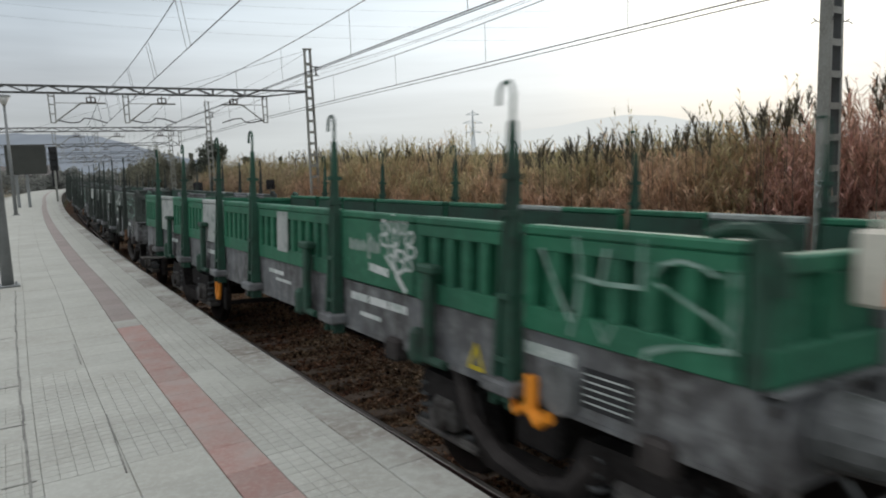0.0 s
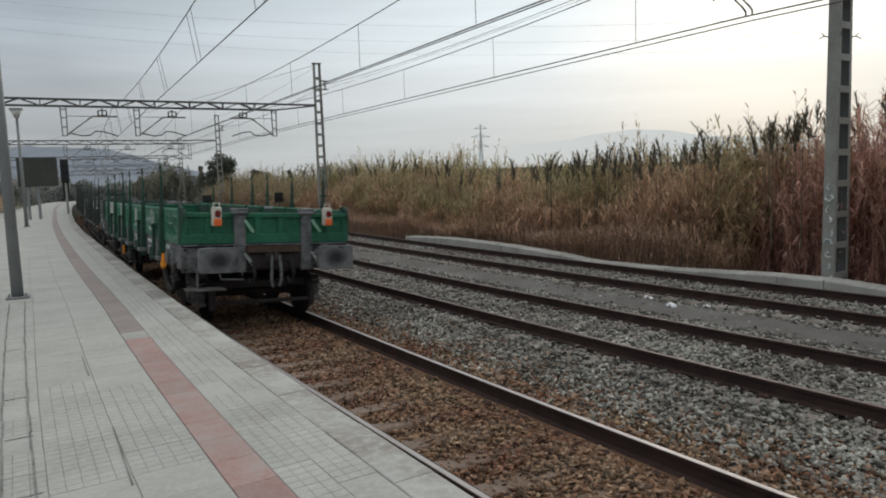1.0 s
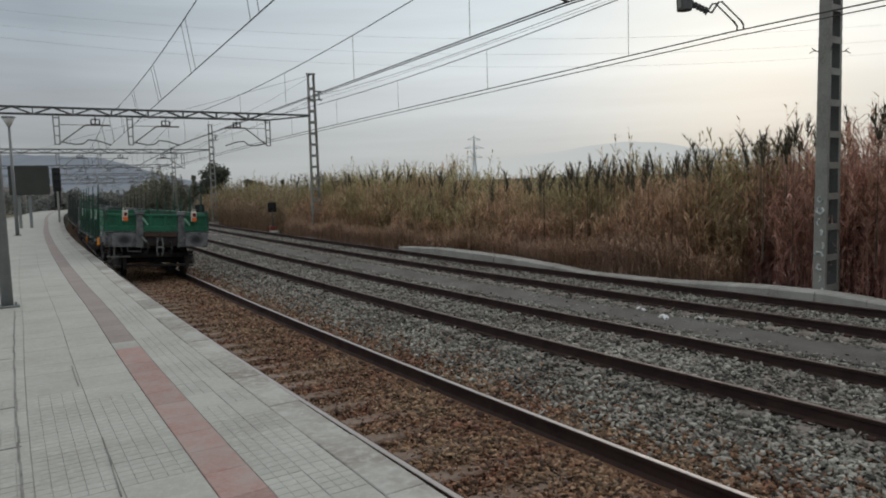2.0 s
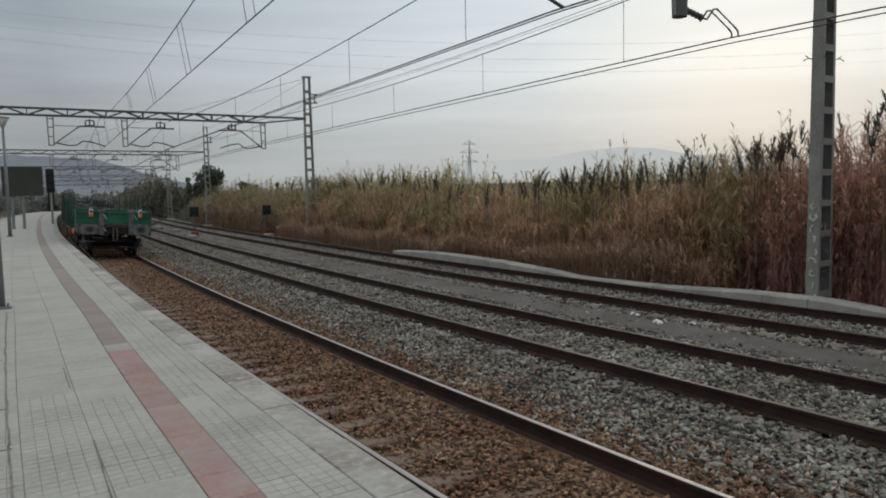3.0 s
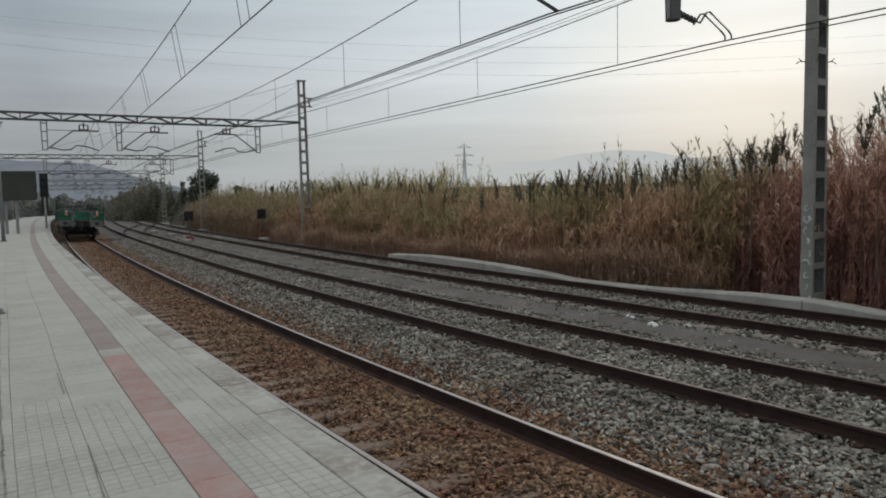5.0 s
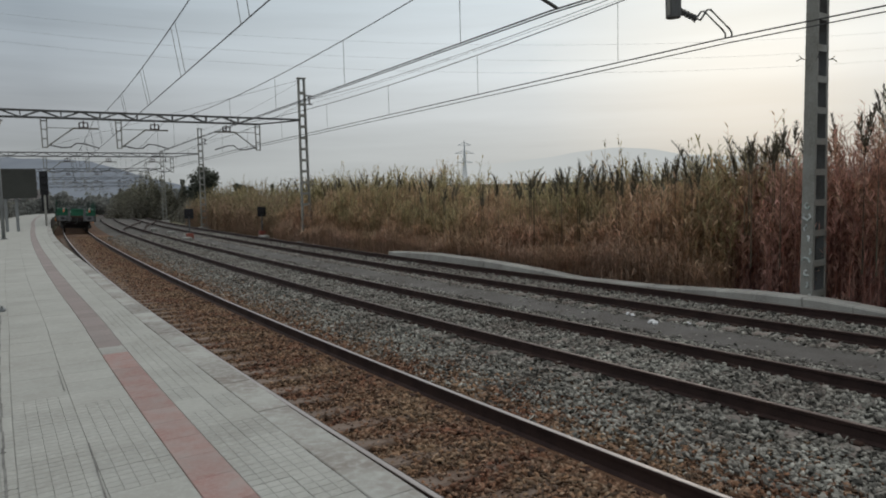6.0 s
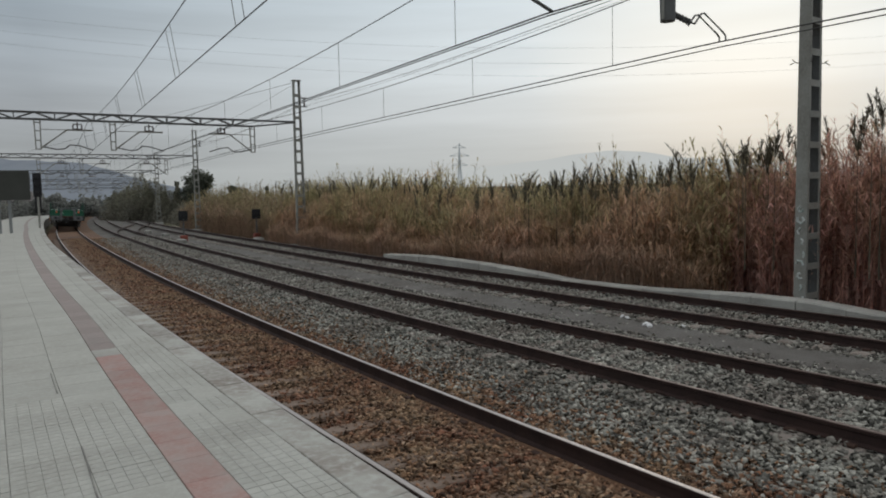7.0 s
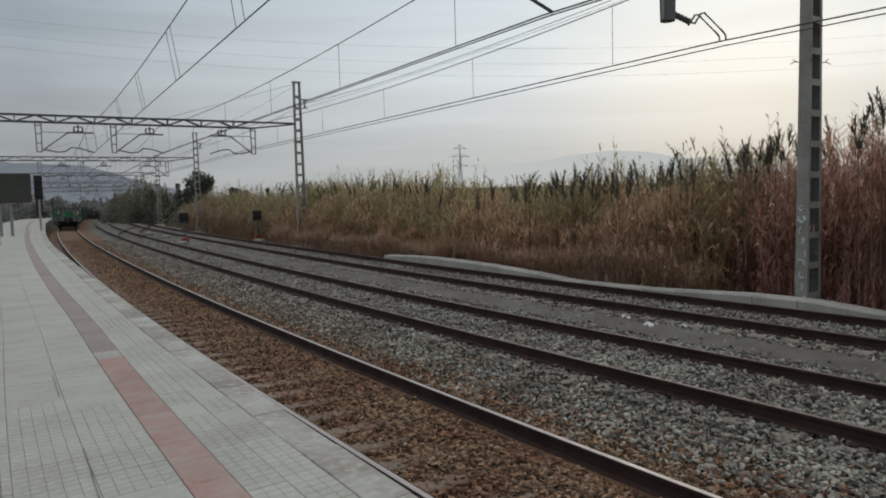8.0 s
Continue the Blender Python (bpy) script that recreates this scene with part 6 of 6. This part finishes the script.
def wagon_thing():
    w = thing("open_wagon", "green open railway wagon with tall hooked stakes and grey underframe", "railway wagon", "freight wagons")
    for side in (-1, 1):
        sg = (lambda u: -HALF + u) if side < 0 else (lambda u: HALF - u)
        for u0, u1, plain, mat, lab in ((0.08, 1.37, False, None, ""), (1.53, 2.5, False, None, ""), (2.52, 3.67, True, None, "plain green side board"), (3.83, 5.77, False, None, ""),
                                        (5.93, 7.09, False, None, ""), (7.25, 8.1, True, M_SHEET, "pale dusty side board"), (8.12, 8.92, False, None, ""), (9.08, 9.9, False, None, ""), (9.92, 10.78, True, M_SHEET, "pale dusty side board"), (10.94, 12.12, False, None, "")):
            a, b = sorted((sg(u0), sg(u1)))
            side_wall(w, side, a, b, plain, mat, lab)
        for u in POSTS:
            stake(w, side, sg(u))
        for u in (2.25, 4.3, 7.9, 9.95):
            lever(w, side, sg(u))
        bm = B()
        x = side * W
        box(bm, (x - side * 0.02, -HALF, SOLE), (x + side * 0.0, HALF, FLOOR - 0.01))
        sole = part("sole_bar", bm, M_GREY, w, "grimy grey channel sole bar")
        for z0, z1 in ((SOLE - 0.012, SOLE + 0.012), (FLOOR - 0.03, FLOOR - 0.006)):
            part("flange", box(B(), (x - side * 0.12, -HALF, z0), (x + side * 0.004, HALF, z1)), M_GREY, sole)
        for u in (0.45, 2.8, 6.1, 9.4, 11.75):
            bm = B()
            y = sg(u)
            box(bm, (x - 0.06, y - 0.09, SOLE - 0.10), (x + 0.06, y + 0.09, SOLE + 0.06), 0.02)
            part("lashing_ring", bm, M_BOGIE, w)
        bm = B()
        y = sg(1.25)
        d = side
        pipe(bm, [(x + d * 0.06, y, SOLE + 0.16), (x + d * 0.07, y - 0.02, SOLE - 0.02), (x + d * 0.08, y - 0.09, SOLE - 0.07), (x + d * 0.08, y - 0.16, SOLE - 0.02)], 0.038, 8)
        pipe(bm, [(x + d * 0.07, y, SOLE - 0.0), (x + d * 0.08, y + 0.10, SOLE - 0.06), (x + d * 0.08, y + 0.14, SOLE + 0.03)], 0.026, 8)
        part("change_lever", bm, M_ORANGE, w, "bright orange brake lever")
        bm = B()
        rod(bm, (x - d * 0.02, y - 0.18, SOLE + 0.12), (x + d * 0.05, y - 0.18, SOLE + 0.12), 0.13, seg=14)
        part("lever_plate", bm, M_BUFFER, w, "round grey lever plate")
        bm = B()
        y = sg(7.3)
        pts = [(x + d * 0.05, y + 0.07 * math.cos(a * math.tau / 10), SOLE - 0.12 + 0.17 * math.sin(a * math.tau / 10)) for a in range(11)]
        pipe(bm, pts, 0.025, 6)
        part("brake_ring", bm, M_ORANGE, w, "orange brake release ring")
        # sagging truss rod and brake pipe under the sole bar
        bm = B()
        pipe(bm, [(x * 0.93, sg(2.15), SOLE - 0.02), (x * 0.93, sg(2.0), 0.74), (x * 0.93, sg(1.7), 0.58), (x * 0.93, sg(1.35), 0.54), (x * 0.93, sg(1.1), 0.62), (x * 0.93, sg(0.95), 0.80)], 0.055, 8)
        part("hanging_loop", bm, M_BOGIE, w, "dark sagging hose loop")
        markings(w, side)
    bm = B()
    box(bm, (-W + 0.04, -HALF + 0.04, FLOOR - 0.06), (W - 0.04, HALF - 0.04, FLOOR + 0.01))
    part("floor", bm, M_INNER, w, "dark green wagon floor")
    bm = B()
    for x in (-0.3, 0.3):
        box(bm, (x - 0.08, -HALF + 0.1, 0.95), (x + 0.08, HALF - 0.1, FLOOR - 0.07))
    for u in (-4.35, -2.2, 0, 2.2, 4.35):
        box(bm, (-1.22, u - 0.08, 1.05), (1.22, u + 0.08, FLOOR - 0.07))
    part("centre_sill", bm, M_GREY, w)
    bm = B()
    rod(bm, (0.55, -1.2, 0.85), (0.55, 0.0, 0.85), 0.2, seg=14)
    rod(bm, (-0.6, 0.6, 0.85), (-0.6, 1.3, 0.85), 0.16, seg=14)
    part("air_tank", bm, M_BOGIE, w)
    for e in (-1, 1):
        end_wall(w, e)
        buffers(w, e)
    for ob in w.children:
        ob.location.z -= 0.08
    bogie(w, -BOGIE)
    bogie(w, BOGIE)
    return w


def tail_lamp(colour_label):
    t = thing("tail_lamp", colour_label, "tail lamp", "tail lamps")
    bm = B()
    box(bm, (-0.10, -0.09, -0.17), (0.10, 0.10, 0.22), 0.02)
    part("case", bm, M_LAMP_WHITE, t)
    bm = B()
    box(bm, (-0.085, -0.125, -0.165), (0.097, -0.075, -0.015), 0.02)
    part("lower_lens", bm, M_LAMP_ORANGE, t, "orange lower lens")
    bm = B()
    rod(bm, (0.01, -0.08, 0.085), (0.01, -0.12, 0.085), 0.075, 0.068, 18)
    part("lens", bm, M_LAMP_RED, t, "dark red round lens")
    bm = B()
    pipe(bm, [(-0.07, 0, 0.21), (-0.065, 0, 0.30), (0.065, 0, 0.30), (0.07, 0, 0.21)], 0.018, 8)
    part("handle", bm, M_LAMP_WHITE, t)
    bm = B()
    box(bm, (-0.04, 0.10, -0.17), (0.04, 0.125, 0.12))
    part("bracket", bm, M_STEEL_DARK, t)
    for ob in t.children:
        ob.data.transform(Matrix.Diagonal((0.70, 0.72, 0.79, 1)))
    return t


WAGONS = []
first = wagon_thing()
first["label"] = "last green open wagon with hooked stakes and tail lamps"
WAGONS.append(first)
for i in range(1, 11):
    c = copy_thing(first, Matrix.Identity(4))
    c["label"] = "dull green open railway wagon with tall hooked stakes"
    # wagons ahead get greyer, duller colours than the last one
    for ob in c.children_recursive:
        if ob.name.startswith(("side_board", "end_board", "top_rail", "upper_band", "lower_band", "rib", "panel")) and ob.data.materials[0] == M_GREEN:
            ob.material_slots[0].link = "OBJECT"
            ob.material_slots[0].material = M_GREEN_DULL
        if ob.name.startswith(("stake", "hook", "catch_arm", "corner_pillar")) and ob.data.materials[0] == M_GREEN_DARK:
            ob.material_slots[0].link = "OBJECT"
            ob.material_slots[0].material = M_STAKE_DULL
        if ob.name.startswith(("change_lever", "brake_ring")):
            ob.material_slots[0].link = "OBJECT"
            ob.material_slots[0].material = M_ORANGE_DULL
    WAGONS.append(c)
LAMPS = [(tail_lamp("white and orange tail lamp hung on a wagon end"), (-0.90, -HALF - 0.16, 1.80)),
         (tail_lamp("white and orange tail lamp hung on a wagon end"), (0.98, -HALF - 0.16, 1.80))]
for x in (-0.36, 0.80):
    for z in (1.74, 1.18):
        bm = B()
        box(bm, (-0.026, -0.01, -0.13), (0.026, 0.01, 0.13), 0.006, pose(x, -HALF - 0.10, z, 0, -36, 0))
        part("pin_lever", bm, M_PALE_GREEN if z > 1.5 else M_SHEET, first, "short pale lever").location.z = -0.08


# ------------------------------------------------------------------ motion
CANT = radians(3.3)     # the curve is banked towards its inside


def tail(t):
    return 4.11 + 9.85 * t + 0.125 * t * t


def wagon_pose(mid):
    a, b = P(mid - BOGIE, 0), P(mid + BOGIE, 0)
    d = b - a
    return Matrix.Translation((a + b) / 2) @ Matrix.Rotation(math.atan2(-d.x, d.y), 4, "Z") @ Matrix.Rotation(CANT, 4, "Y")


def motions():
    times = [i * 0.25 for i in range(33)]
    for i, w in enumerate(WAGONS):
        walk(w, [(t, wagon_pose(tail(t) + HALF + i * PITCH)) for t in times])
    for lamp, place in LAMPS:
        walk(lamp, [(t, wagon_pose(tail(t) + HALF) @ Matrix.Translation(place)) for t in times])
    for w in WAGONS[:2]:
        for ob in w.children_recursive:
            if ob.name.startswith("wheelset"):
                y = ob.location.y
                rows = []
                for k in range(0, 241):
                    t = k / 30
                    rows.append((t, Matrix.Translation((0, y, 0.46)) @ Matrix.Rotation(-(tail(t) - tail(0)) / 0.46, 4, "X")))
                walk(ob, rows)


motions()
